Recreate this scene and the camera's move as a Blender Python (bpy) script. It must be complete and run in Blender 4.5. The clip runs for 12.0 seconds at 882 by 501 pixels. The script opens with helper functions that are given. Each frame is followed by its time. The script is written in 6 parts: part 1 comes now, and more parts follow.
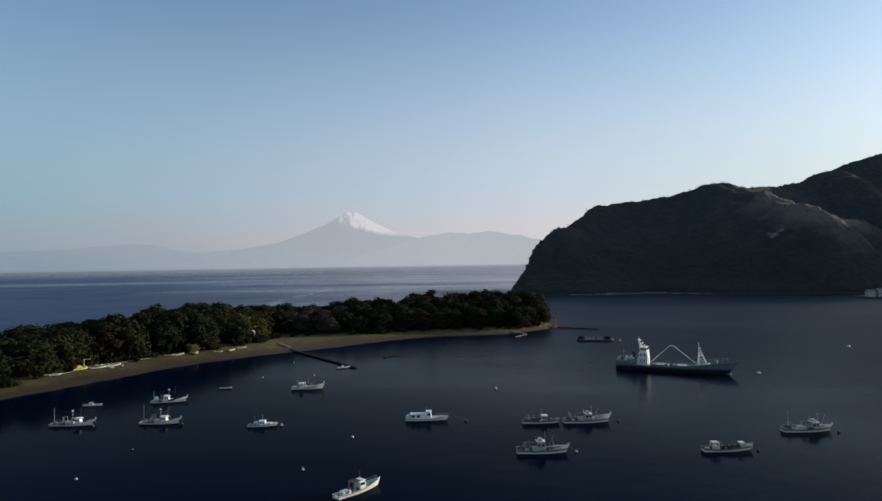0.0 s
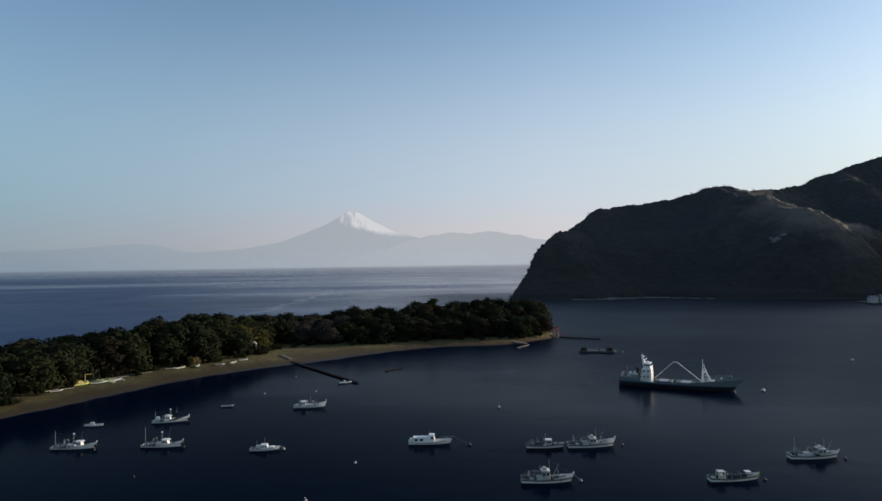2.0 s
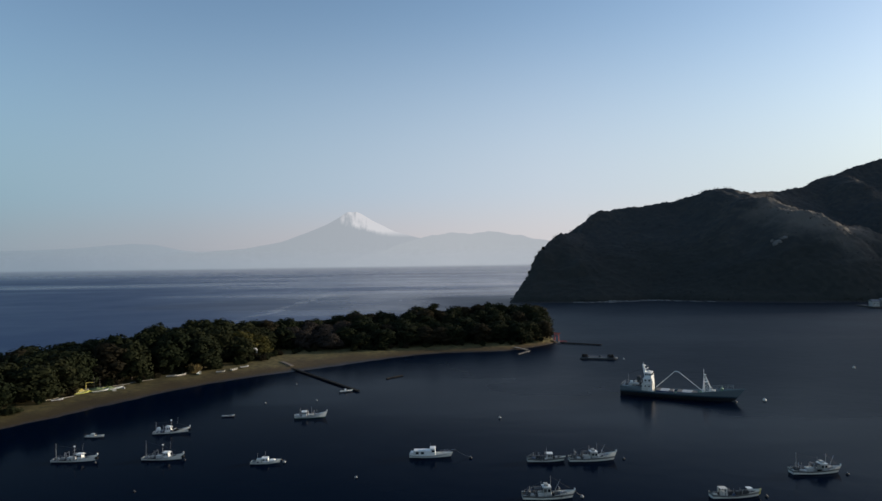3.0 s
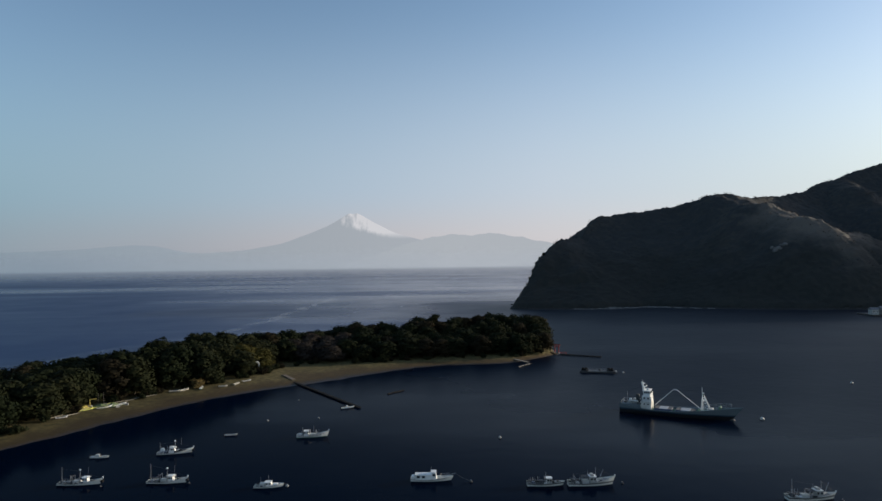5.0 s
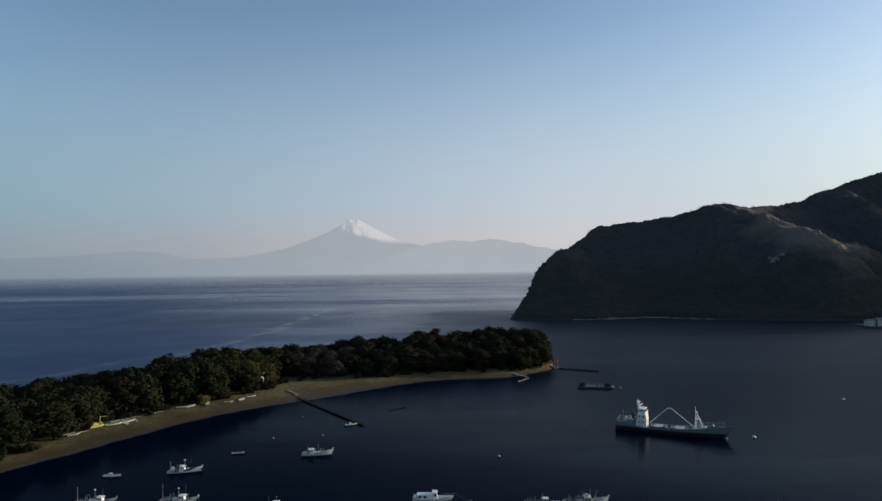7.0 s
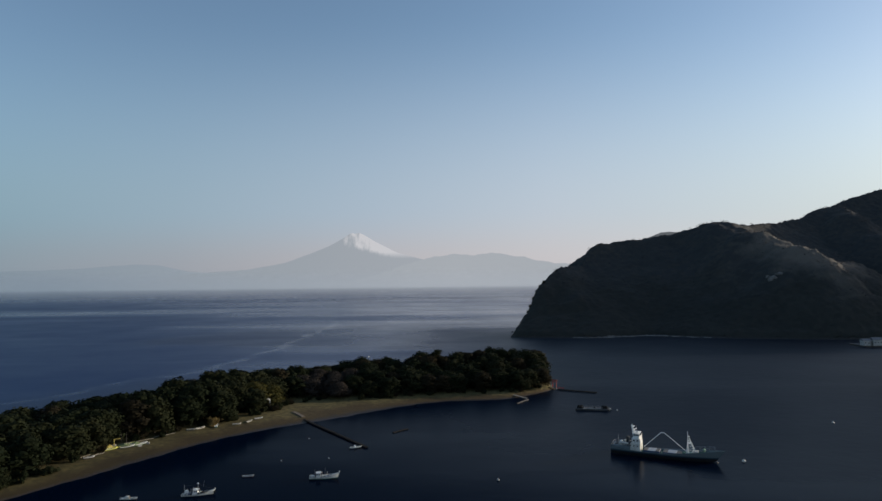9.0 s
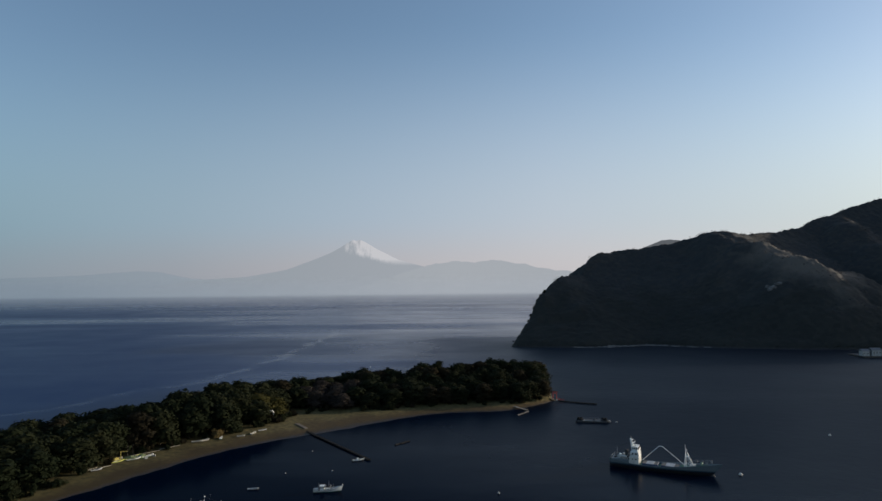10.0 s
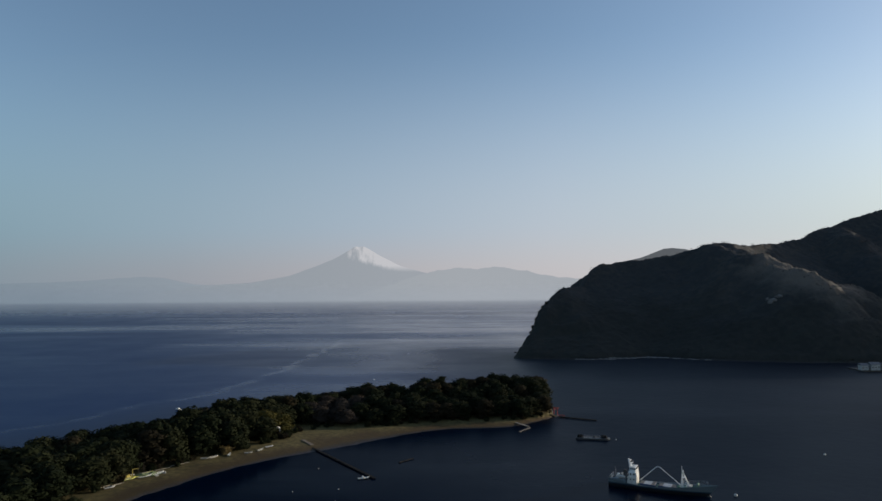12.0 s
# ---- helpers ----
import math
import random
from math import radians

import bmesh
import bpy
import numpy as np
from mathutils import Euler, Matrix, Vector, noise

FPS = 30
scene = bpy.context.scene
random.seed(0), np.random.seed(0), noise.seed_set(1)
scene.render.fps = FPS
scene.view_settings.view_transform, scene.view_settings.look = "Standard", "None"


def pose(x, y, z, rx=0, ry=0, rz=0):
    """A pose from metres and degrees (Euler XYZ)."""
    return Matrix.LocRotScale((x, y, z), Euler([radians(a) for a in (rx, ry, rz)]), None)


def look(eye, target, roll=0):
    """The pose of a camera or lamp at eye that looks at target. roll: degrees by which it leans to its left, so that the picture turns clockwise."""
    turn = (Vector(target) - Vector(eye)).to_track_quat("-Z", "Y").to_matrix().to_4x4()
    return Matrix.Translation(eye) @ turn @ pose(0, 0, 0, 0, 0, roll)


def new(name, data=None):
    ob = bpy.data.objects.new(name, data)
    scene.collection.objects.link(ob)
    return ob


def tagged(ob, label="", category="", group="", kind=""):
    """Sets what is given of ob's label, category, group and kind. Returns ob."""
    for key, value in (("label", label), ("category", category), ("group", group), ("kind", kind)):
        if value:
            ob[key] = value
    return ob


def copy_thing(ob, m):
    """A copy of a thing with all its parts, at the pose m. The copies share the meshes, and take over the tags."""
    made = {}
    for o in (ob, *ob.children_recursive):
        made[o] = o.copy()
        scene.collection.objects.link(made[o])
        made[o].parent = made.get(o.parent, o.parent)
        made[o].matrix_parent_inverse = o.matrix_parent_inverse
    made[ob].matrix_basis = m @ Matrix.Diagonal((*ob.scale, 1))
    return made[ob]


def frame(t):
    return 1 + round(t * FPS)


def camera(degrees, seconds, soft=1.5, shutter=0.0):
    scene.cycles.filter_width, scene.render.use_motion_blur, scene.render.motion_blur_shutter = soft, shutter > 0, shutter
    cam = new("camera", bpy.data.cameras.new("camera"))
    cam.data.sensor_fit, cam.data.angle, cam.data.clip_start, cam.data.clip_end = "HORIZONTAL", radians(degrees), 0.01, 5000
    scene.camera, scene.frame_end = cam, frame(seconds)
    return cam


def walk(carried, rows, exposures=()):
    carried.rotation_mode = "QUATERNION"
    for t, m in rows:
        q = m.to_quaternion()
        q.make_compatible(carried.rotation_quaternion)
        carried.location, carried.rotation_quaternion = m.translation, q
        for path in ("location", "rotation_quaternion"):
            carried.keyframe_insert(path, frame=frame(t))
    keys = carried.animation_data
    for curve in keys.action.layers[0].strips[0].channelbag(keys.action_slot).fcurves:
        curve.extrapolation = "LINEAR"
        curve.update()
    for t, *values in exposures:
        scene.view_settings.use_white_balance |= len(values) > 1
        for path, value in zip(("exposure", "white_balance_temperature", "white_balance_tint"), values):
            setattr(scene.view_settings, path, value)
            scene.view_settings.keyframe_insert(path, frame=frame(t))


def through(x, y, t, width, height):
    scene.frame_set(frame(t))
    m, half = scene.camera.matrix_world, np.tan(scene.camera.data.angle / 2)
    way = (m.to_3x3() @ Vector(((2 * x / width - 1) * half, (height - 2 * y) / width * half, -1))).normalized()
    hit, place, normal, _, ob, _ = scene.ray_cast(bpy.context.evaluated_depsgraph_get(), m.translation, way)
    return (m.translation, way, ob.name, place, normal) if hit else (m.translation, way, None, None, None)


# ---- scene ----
cam = camera(69.0, 12.0)

PATH = [
    (0, (0.395, 0.480, 39.658), (0.832, 100.468, 41.131), -0.897),
    (0.5, (0.218, 0.736, 40.998), (0.638, 100.725, 42.444), -0.897),
    (1, (0.058, 0.991, 42.373), (0.455, 100.980, 43.793), -0.892),
    (1.5, (-0.066, 1.244, 43.821), (0.295, 101.234, 45.210), -0.881),
    (2, (-0.142, 1.483, 45.365), (0.168, 101.473, 46.720), -0.860),
    (2.5, (-0.178, 1.651, 46.975), (0.073, 101.642, 48.299), -0.834),
    (3, (-0.188, 1.680, 48.611), (0.009, 101.672, 49.913), -0.810),
    (5, (-0.168, -0.520, 54.967), (-0.073, 99.470, 56.384), -0.769),
    (5.5, (-0.180, -1.790, 56.482), (-0.094, 98.198, 58.006), -0.765),
    (6, (-0.198, -3.375, 57.972), (-0.123, 96.611, 59.657), -0.761),
    (6.5, (-0.216, -5.269, 59.450), (-0.157, 94.713, 61.365), -0.754),
    (7, (-0.225, -7.467, 60.926), (-0.191, 92.508, 63.159), -0.743),
    (9, (-0.309, -17.956, 67.087), (-0.477, 81.954, 71.321), -0.659),
    (9.5, (-0.422, -20.433, 68.763), (-0.654, 79.453, 73.540), -0.635),
    (10, (-0.562, -22.732, 70.490), (-0.863, 77.128, 75.754), -0.608),
    (10.5, (-0.693, -24.869, 72.249), (-1.075, 74.971, 77.897), -0.574),
    (11, (-0.792, -26.862, 74.022), (-1.267, 72.963, 79.918), -0.529),
    (11.5, (-0.864, -28.756, 75.803), (-1.440, 71.060, 81.847), -0.476),
    (12, (-0.922, -30.599, 77.588), (-1.605, 69.210, 83.730), -0.419),
]
walk(cam, [(t, look(eye, aim, roll)) for t, eye, aim, roll in PATH],
     exposures=[(0, 0.08), (3, 0.06), (6, 0.0), (9, -0.10), (12, -0.18)])

# ---- world, sun, exposure ----
SUN_ELEV, SUN_AZ = radians(10.5), radians(71.5)      # azimuth clockwise from +y
world = bpy.data.worlds.new("sky")
scene.world = world
world.use_nodes = True
wn, wl = world.node_tree.nodes, world.node_tree.links
sky = wn.new("ShaderNodeTexSky")
sky.sky_type, sky.sun_disc = "NISHITA", False
sky.sun_elevation, sky.sun_rotation = SUN_ELEV, SUN_AZ
sky.altitude, sky.air_density, sky.dust_density, sky.ozone_density = 60, 1.0, 0.95, 3.0
wn["Background"].inputs["Strength"].default_value = 0.15
tint = wn.new("ShaderNodeMix")
tint.data_type, tint.blend_type = "RGBA", "MULTIPLY"
tint.inputs[0].default_value, tint.inputs[7].default_value = 1.0, (1.56, 1.37, 1.24, 1)
wl.new(sky.outputs[0], tint.inputs[6])
wl.new(tint.outputs[2], wn["Background"].inputs["Color"])

sun_data = bpy.data.lights.new("sun", "SUN")
sun_data.energy, sun_data.angle, sun_data.color = 5.0, radians(0.6), (1.0, 0.88, 0.72)
sun = new("sun", sun_data)
sun.matrix_world = look((300 * math.sin(SUN_AZ), 300 * math.cos(SUN_AZ), 300 * math.tan(SUN_ELEV)), (0, 0, 0))

# ---- materials ----


def nodes_of(name):
    m = bpy.data.materials.new(name)
    m.use_nodes = True
    t = m.node_tree
    return m, t.nodes, t.links, t.nodes["Principled BSDF"]


def ramp(nodes, links, fac, stops):
    r = nodes.new("ShaderNodeValToRGB")
    el = r.color_ramp.elements
    while len(el) < len(stops):
        el.new(0.5)
    for e, (p, c) in zip(el, stops):
        e.position, e.color = p, (*c, 1)
    links.new(fac, r.inputs[0])
    return r.outputs[0]


def noise_of(nodes, links, vec, scale, detail=3.0, rough=0.55):
    n = nodes.new("ShaderNodeTexNoise")
    n.inputs["Scale"].default_value, n.inputs["Detail"].default_value, n.inputs["Roughness"].default_value = scale, detail, rough
    links.new(vec, n.inputs["Vector"])
    return n.outputs["Fac"]


def math_of(nodes, links, op, a, b=0.0, clamp=False):
    n = nodes.new("ShaderNodeMath")
    n.operation, n.use_clamp = op, clamp
    for i, v in enumerate((a, b)):
        if isinstance(v, (int, float)):
            n.inputs[i].default_value = v
        else:
            links.new(v, n.inputs[i])
    return n.outputs[0]


def mix_of(nodes, links, fac, a, b):
    n = nodes.new("ShaderNodeMix")
    n.data_type = "RGBA"
    for i, v in ((0, fac), (6, a), (7, b)):
        if isinstance(v, tuple):
            n.inputs[i].default_value = (*v, 1)
        elif isinstance(v, (int, float)):
            n.inputs[i].default_value = v
        else:
            links.new(v, n.inputs[i])
    return n.outputs[2]


def bump_of(nodes, links, height, strength, dist):
    b = nodes.new("ShaderNodeBump")
    b.inputs["Strength"].default_value, b.inputs["Distance"].default_value = strength, dist
    links.new(height, b.inputs["Height"])
    return b.outputs[0]


def plain(name, col, worn, rough=0.5, metal=0.0, scale=2.0, bump=0.02):
    """A painted or raw surface: two scales of wear between two colours, and fine relief."""
    m, n, l, p = nodes_of(name)
    pos = n.new("ShaderNodeTexCoord").outputs["Object"]
    big, fine = noise_of(n, l, pos, scale * 0.35, 2), noise_of(n, l, pos, scale * 4, 4)
    f = math_of(n, l, "ADD", math_of(n, l, "MULTIPLY", big, 0.6), math_of(n, l, "MULTIPLY", fine, 0.4))
    l.new(ramp(n, l, f, [(0.36, col), (0.68, worn)]), p.inputs["Base Color"])
    l.new(math_of(n, l, "ADD", math_of(n, l, "MULTIPLY", fine, 0.25), rough - 0.12), p.inputs["Roughness"])
    p.inputs["Metallic"].default_value = metal
    l.new(bump_of(n, l, fine, 0.4, bump), p.inputs["Normal"])
    return m


def hull_paint(name, top, band, line, sheer=None, above=9.0, upto=99.0):
    """Hull paint with a boot band above the waterline, and at will a dark sheer strake."""
    m, n, l, p = nodes_of(name)
    pos = n.new("ShaderNodeTexCoord").outputs["Object"]
    sep = n.new("ShaderNodeSeparateXYZ")
    l.new(pos, sep.inputs[0])
    fine, big = noise_of(n, l, pos, 6, 4), noise_of(n, l, pos, 0.8, 3)
    edge = math_of(n, l, "GREATER_THAN", math_of(n, l, "ADD", sep.outputs["Z"], math_of(n, l, "MULTIPLY", fine, 0.06)), line + 0.03)
    worn = mix_of(n, l, math_of(n, l, "MULTIPLY", big, 0.45), top, tuple(c * 0.55 for c in top))
    if sheer:
        strake = math_of(n, l, "MULTIPLY", math_of(n, l, "GREATER_THAN", sep.outputs["Z"], above), math_of(n, l, "LESS_THAN", sep.outputs["Z"], upto))
        worn = mix_of(n, l, strake, worn, sheer)
    l.new(mix_of(n, l, edge, band, worn), p.inputs["Base Color"])
    p.inputs["Roughness"].default_value = 0.42
    l.new(bump_of(n, l, fine, 0.25, 0.02), p.inputs["Normal"])
    return m


def leaves(name, a, b, c, through=0.25):
    """Foliage: colour by plant, by clump and by fine noise; some of the light passes through."""
    m, n, l, p = nodes_of(name)
    pos = n.new("ShaderNodeNewGeometry")
    rnd = n.new("ShaderNodeObjectInfo").outputs["Random"]
    isl = pos.outputs["Random Per Island"]
    f = math_of(n, l, "ADD", math_of(n, l, "MULTIPLY", rnd, 0.75), math_of(n, l, "MULTIPLY", isl, 0.25))
    col = ramp(n, l, f, [(0.15, a), (0.55, b), (0.95, c)])
    fine = noise_of(n, l, pos.outputs["Position"], 2.2, 4)
    tone = mix_of(n, l, math_of(n, l, "MULTIPLY", fine, 0.4), col, tuple(x * 0.5 for x in a))
    l.new(tone, p.inputs["Base Color"])
    p.inputs["Roughness"].default_value = 0.9
    p.inputs["Specular IOR Level"].default_value = 0.06
    l.new(bump_of(n, l, fine, 0.4, 0.2), p.inputs["Normal"])
    sheer, both = n.new("ShaderNodeBsdfTranslucent"), n.new("ShaderNodeMixShader")
    l.new(tone, sheer.inputs["Color"])
    both.inputs[0].default_value = through
    l.new(p.outputs[0], both.inputs[1])
    l.new(sheer.outputs[0], both.inputs[2])
    l.new(both.outputs[0], n["Material Output"].inputs["Surface"])
    return m


def water_material():
    m, n, l, p = nodes_of("sea_water")
    g = n.new("ShaderNodeNewGeometry").outputs["Position"]
    sep = n.new("ShaderNodeSeparateXYZ")
    l.new(g, sep.inputs[0])
    # open water lies beyond the spit; the bay is sheltered
    stretched = n.new("ShaderNodeMapping")
    stretched.inputs["Scale"].default_value = (0.28, 1.0, 1.0)
    l.new(g, stretched.inputs["Vector"])
    streak = noise_of(n, l, stretched.outputs[0], 0.0075, 5, 0.6)
    patch = noise_of(n, l, g, 0.012, 4, 0.6)
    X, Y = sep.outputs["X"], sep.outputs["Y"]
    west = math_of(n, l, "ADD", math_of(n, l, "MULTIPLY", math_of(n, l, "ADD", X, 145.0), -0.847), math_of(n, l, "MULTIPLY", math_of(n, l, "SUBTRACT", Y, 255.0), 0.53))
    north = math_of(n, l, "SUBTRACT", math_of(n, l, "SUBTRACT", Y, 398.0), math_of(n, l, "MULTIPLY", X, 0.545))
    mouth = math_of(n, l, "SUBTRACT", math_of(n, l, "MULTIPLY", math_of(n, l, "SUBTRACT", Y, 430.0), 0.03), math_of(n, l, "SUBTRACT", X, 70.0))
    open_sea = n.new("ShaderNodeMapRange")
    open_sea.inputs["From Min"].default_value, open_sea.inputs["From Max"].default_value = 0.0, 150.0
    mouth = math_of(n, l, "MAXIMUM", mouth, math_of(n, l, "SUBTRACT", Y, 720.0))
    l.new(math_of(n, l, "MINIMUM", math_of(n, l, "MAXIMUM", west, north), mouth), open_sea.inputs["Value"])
    ripple = noise_of(n, l, g, 1.1, 3)
    swell = noise_of(n, l, g, 0.17, 3)
    height = math_of(n, l, "ADD", math_of(n, l, "MULTIPLY", ripple, 0.035), math_of(n, l, "MULTIPLY", swell, 0.30))
    # a breeze ruffles the bay under the headland; calm bands lie on the open water
    breeze = n.new("ShaderNodeMapRange")
    breeze.interpolation_type = "SMOOTHSTEP"
    breeze.inputs["From Min"].default_value, breeze.inputs["From Max"].default_value = -70.0, 165.0
    l.new(math_of(n, l, "ADD", math_of(n, l, "ADD", math_of(n, l, "MULTIPLY", X, 1.2), math_of(n, l, "MULTIPLY", Y, 0.15)), math_of(n, l, "MULTIPLY", math_of(n, l, "SUBTRACT", patch, 0.5), 130.0)), breeze.inputs["Value"])
    wide = n.new("ShaderNodeMapping")
    wide.inputs["Scale"].default_value = (0.22, 1.0, 1.0)
    l.new(g, wide.inputs["Vector"])
    drift = noise_of(n, l, wide.outputs[0], 0.004, 5, 0.6)
    lane = n.new("ShaderNodeMapRange")
    lane.inputs["From Min"].default_value, lane.inputs["From Max"].default_value = 170.0, 30.0
    l.new(math_of(n, l, "ABSOLUTE", math_of(n, l, "SUBTRACT", math_of(n, l, "ADD", Y, math_of(n, l, "MULTIPLY", drift, 500.0)), 1610.0)), lane.inputs["Value"])
    # paints the brighter sky's reflection into the open water's eastern side
    east = n.new("ShaderNodeMapRange")
    east.interpolation_type = "SMOOTHSTEP"
    east.inputs["From Min"].default_value, east.inputs["From Max"].default_value = -0.55, 0.0
    l.new(math_of(n, l, "DIVIDE", X, math_of(n, l, "MAXIMUM", Y, 200.0)), east.inputs["Value"])
    spots = n.new("ShaderNodeMapRange")
    spots.inputs["From Min"].default_value, spots.inputs["From Max"].default_value = 0.40, 0.62
    l.new(drift, spots.inputs["Value"])
    offing = n.new("ShaderNodeMapRange")
    offing.inputs["From Min"].default_value, offing.inputs["From Max"].default_value, offing.inputs["To Max"].default_value = 1700.0, 3200.0, 0.42
    l.new(Y, offing.inputs["Value"])
    patchy = math_of(n, l, "ADD", math_of(n, l, "MULTIPLY", spots.outputs[0], 0.65), 0.4)
    calm = math_of(n, l, "ADD", math_of(n, l, "MULTIPLY", lane.outputs[0], 0.5), math_of(n, l, "MULTIPLY", east.outputs[0], patchy))
    # far water made more reflective, standing in for haze over the distance
    even = n.new("ShaderNodeMapRange")
    even.inputs["From Min"].default_value, even.inputs["From Max"].default_value, even.inputs["To Max"].default_value = 1500.0, 3000.0, 0.85
    l.new(Y, even.inputs["Value"])
    calm = math_of(n, l, "MAXIMUM", calm, offing.outputs[0])
    calm = math_of(n, l, "ADD", calm, math_of(n, l, "MULTIPLY", math_of(n, l, "SUBTRACT", 0.88, calm), even.outputs[0]))
    calm = math_of(n, l, "MULTIPLY", calm, open_sea.outputs[0], True)
    # the breeze comes over the headland and freshens away from the near shore
    fetch = n.new("ShaderNodeMapRange")
    fetch.inputs["From Min"].default_value, fetch.inputs["From Max"].default_value = 120.0, 340.0
    l.new(Y, fetch.inputs["Value"])
    ruffled = math_of(n, l, "ADD", math_of(n, l, "MULTIPLY", breeze.outputs[0], 0.08), math_of(n, l, "MULTIPLY", math_of(n, l, "MULTIPLY", fetch.outputs[0], breeze.outputs[0]), 0.16))
    under = n.new("ShaderNodeMapRange")
    under.inputs["From Min"].default_value, under.inputs["From Max"].default_value = 300.0, 470.0
    l.new(Y, under.inputs["Value"])
    ruffled = math_of(n, l, "ADD", ruffled, math_of(n, l, "MULTIPLY", under.outputs[0], 0.45))
    choppy = math_of(n, l, "ADD", 0.20, math_of(n, l, "MULTIPLY", ruffled, math_of(n, l, "SUBTRACT", 1.0, open_sea.outputs[0])))
    choppy = math_of(n, l, "SUBTRACT", choppy, math_of(n, l, "MULTIPLY", math_of(n, l, "ADD", calm, math_of(n, l, "MULTIPLY", open_sea.outputs[0], 0.4)), 0.10))
    # the corner behind the grove lies in the lee
    lee = math_of(n, l, "MULTIPLY", math_of(n, l, "SUBTRACT", 1.0, breeze.outputs[0]), math_of(n, l, "SUBTRACT", 1.0, open_sea.outputs[0]))
    choppy = math_of(n, l, "SUBTRACT", choppy, math_of(n, l, "MULTIPLY", lee, 0.12))
    choppy = math_of(n, l, "MULTIPLY", choppy, math_of(n, l, "SUBTRACT", 1.0, math_of(n, l, "MULTIPLY", even.outputs[0], 0.8)))
    waves = n.new("ShaderNodeBump")
    waves.inputs["Distance"].default_value = 1.0
    l.new(choppy, waves.inputs["Strength"])
    l.new(height, waves.inputs["Height"])
    l.new(waves.outputs[0], p.inputs["Normal"])
    slick = n.new("ShaderNodeMapRange")
    slick.inputs["From Min"].default_value, slick.inputs["From Max"].default_value = 0.52, 0.70
    l.new(streak, slick.inputs["Value"])
    rg = math_of(n, l, "ADD", math_of(n, l, "ADD", 0.12, math_of(n, l, "MULTIPLY", fetch.outputs[0], 0.05)), math_of(n, l, "MULTIPLY", patch, 0.14))
    rg = math_of(n, l, "ADD", rg, math_of(n, l, "MULTIPLY", math_of(n, l, "MULTIPLY", fetch.outputs[0], breeze.outputs[0]), math_of(n, l, "MULTIPLY", math_of(n, l, "SUBTRACT", 1.0, open_sea.outputs[0]), 0.20)))
    rg = math_of(n, l, "SUBTRACT", rg, math_of(n, l, "MULTIPLY", math_of(n, l, "MULTIPLY", slick.outputs[0], math_of(n, l, "ADD", 0.4, math_of(n, l, "MULTIPLY", open_sea.outputs[0], 0.6))), 0.07))
    rg = math_of(n, l, "SUBTRACT", rg, math_of(n, l, "MULTIPLY", lee, 0.07))
    # a curved slick trailing off the spit
    south = math_of(n, l, "MAXIMUM", math_of(n, l, "SUBTRACT", 620.0, sep.outputs["Y"]), 0.0)
    centre = math_of(n, l, "SUBTRACT", -160.0, math_of(n, l, "MULTIPLY", math_of(n, l, "MULTIPLY", south, south), 0.00105))
    wander = math_of(n, l, "MULTIPLY", math_of(n, l, "SUBTRACT", noise_of(n, l, g, 0.02, 4), 0.5), 45.0)
    off = math_of(n, l, "ABSOLUTE", math_of(n, l, "ADD", math_of(n, l, "SUBTRACT", sep.outputs["X"], centre), wander))
    trail = n.new("ShaderNodeMapRange")
    trail.inputs["From Min"].default_value, trail.inputs["From Max"].default_value = 7.5, 1.0
    l.new(off, trail.inputs["Value"])
    ends = n.new("ShaderNodeMapRange")
    ends.inputs["From Min"].default_value, ends.inputs["From Max"].default_value = 1000.0, 880.0
    l.new(sep.outputs["Y"], ends.inputs["Value"])
    broken = math_of(n, l, "MULTIPLY", math_of(n, l, "MULTIPLY", trail.outputs[0], ends.outputs[0]), math_of(n, l, "MULTIPLY", math_of(n, l, "SUBTRACT", noise_of(n, l, g, 0.03, 5, 0.65), 0.38), 3.4, True))
    rg = math_of(n, l, "SUBTRACT", rg, math_of(n, l, "MULTIPLY", math_of(n, l, "MULTIPLY", broken, open_sea.outputs[0]), 0.13))
    rg = math_of(n, l, "SUBTRACT", rg, math_of(n, l, "MULTIPLY", math_of(n, l, "SUBTRACT", math_of(n, l, "MULTIPLY", calm, 1.5), open_sea.outputs[0]), 0.12))
    # breeze, fetch, lee and calm masks also paint sheen in, through tint and IOR
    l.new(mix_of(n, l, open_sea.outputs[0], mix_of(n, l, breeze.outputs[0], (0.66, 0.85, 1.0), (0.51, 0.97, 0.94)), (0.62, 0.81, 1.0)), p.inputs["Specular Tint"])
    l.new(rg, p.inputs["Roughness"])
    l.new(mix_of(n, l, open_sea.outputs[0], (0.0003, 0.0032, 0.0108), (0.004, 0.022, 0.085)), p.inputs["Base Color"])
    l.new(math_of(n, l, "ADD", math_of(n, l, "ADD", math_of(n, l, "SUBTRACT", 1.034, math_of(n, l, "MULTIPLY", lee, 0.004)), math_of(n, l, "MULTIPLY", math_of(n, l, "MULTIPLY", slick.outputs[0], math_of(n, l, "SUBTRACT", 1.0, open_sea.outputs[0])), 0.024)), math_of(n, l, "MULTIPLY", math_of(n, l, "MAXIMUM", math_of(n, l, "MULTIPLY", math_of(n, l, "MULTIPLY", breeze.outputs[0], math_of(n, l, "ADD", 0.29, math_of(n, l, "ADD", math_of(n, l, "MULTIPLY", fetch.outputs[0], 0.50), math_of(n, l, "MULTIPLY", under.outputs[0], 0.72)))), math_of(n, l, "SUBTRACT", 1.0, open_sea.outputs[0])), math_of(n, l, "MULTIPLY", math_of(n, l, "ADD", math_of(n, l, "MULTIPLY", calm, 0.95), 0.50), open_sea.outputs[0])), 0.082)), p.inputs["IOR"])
    return m


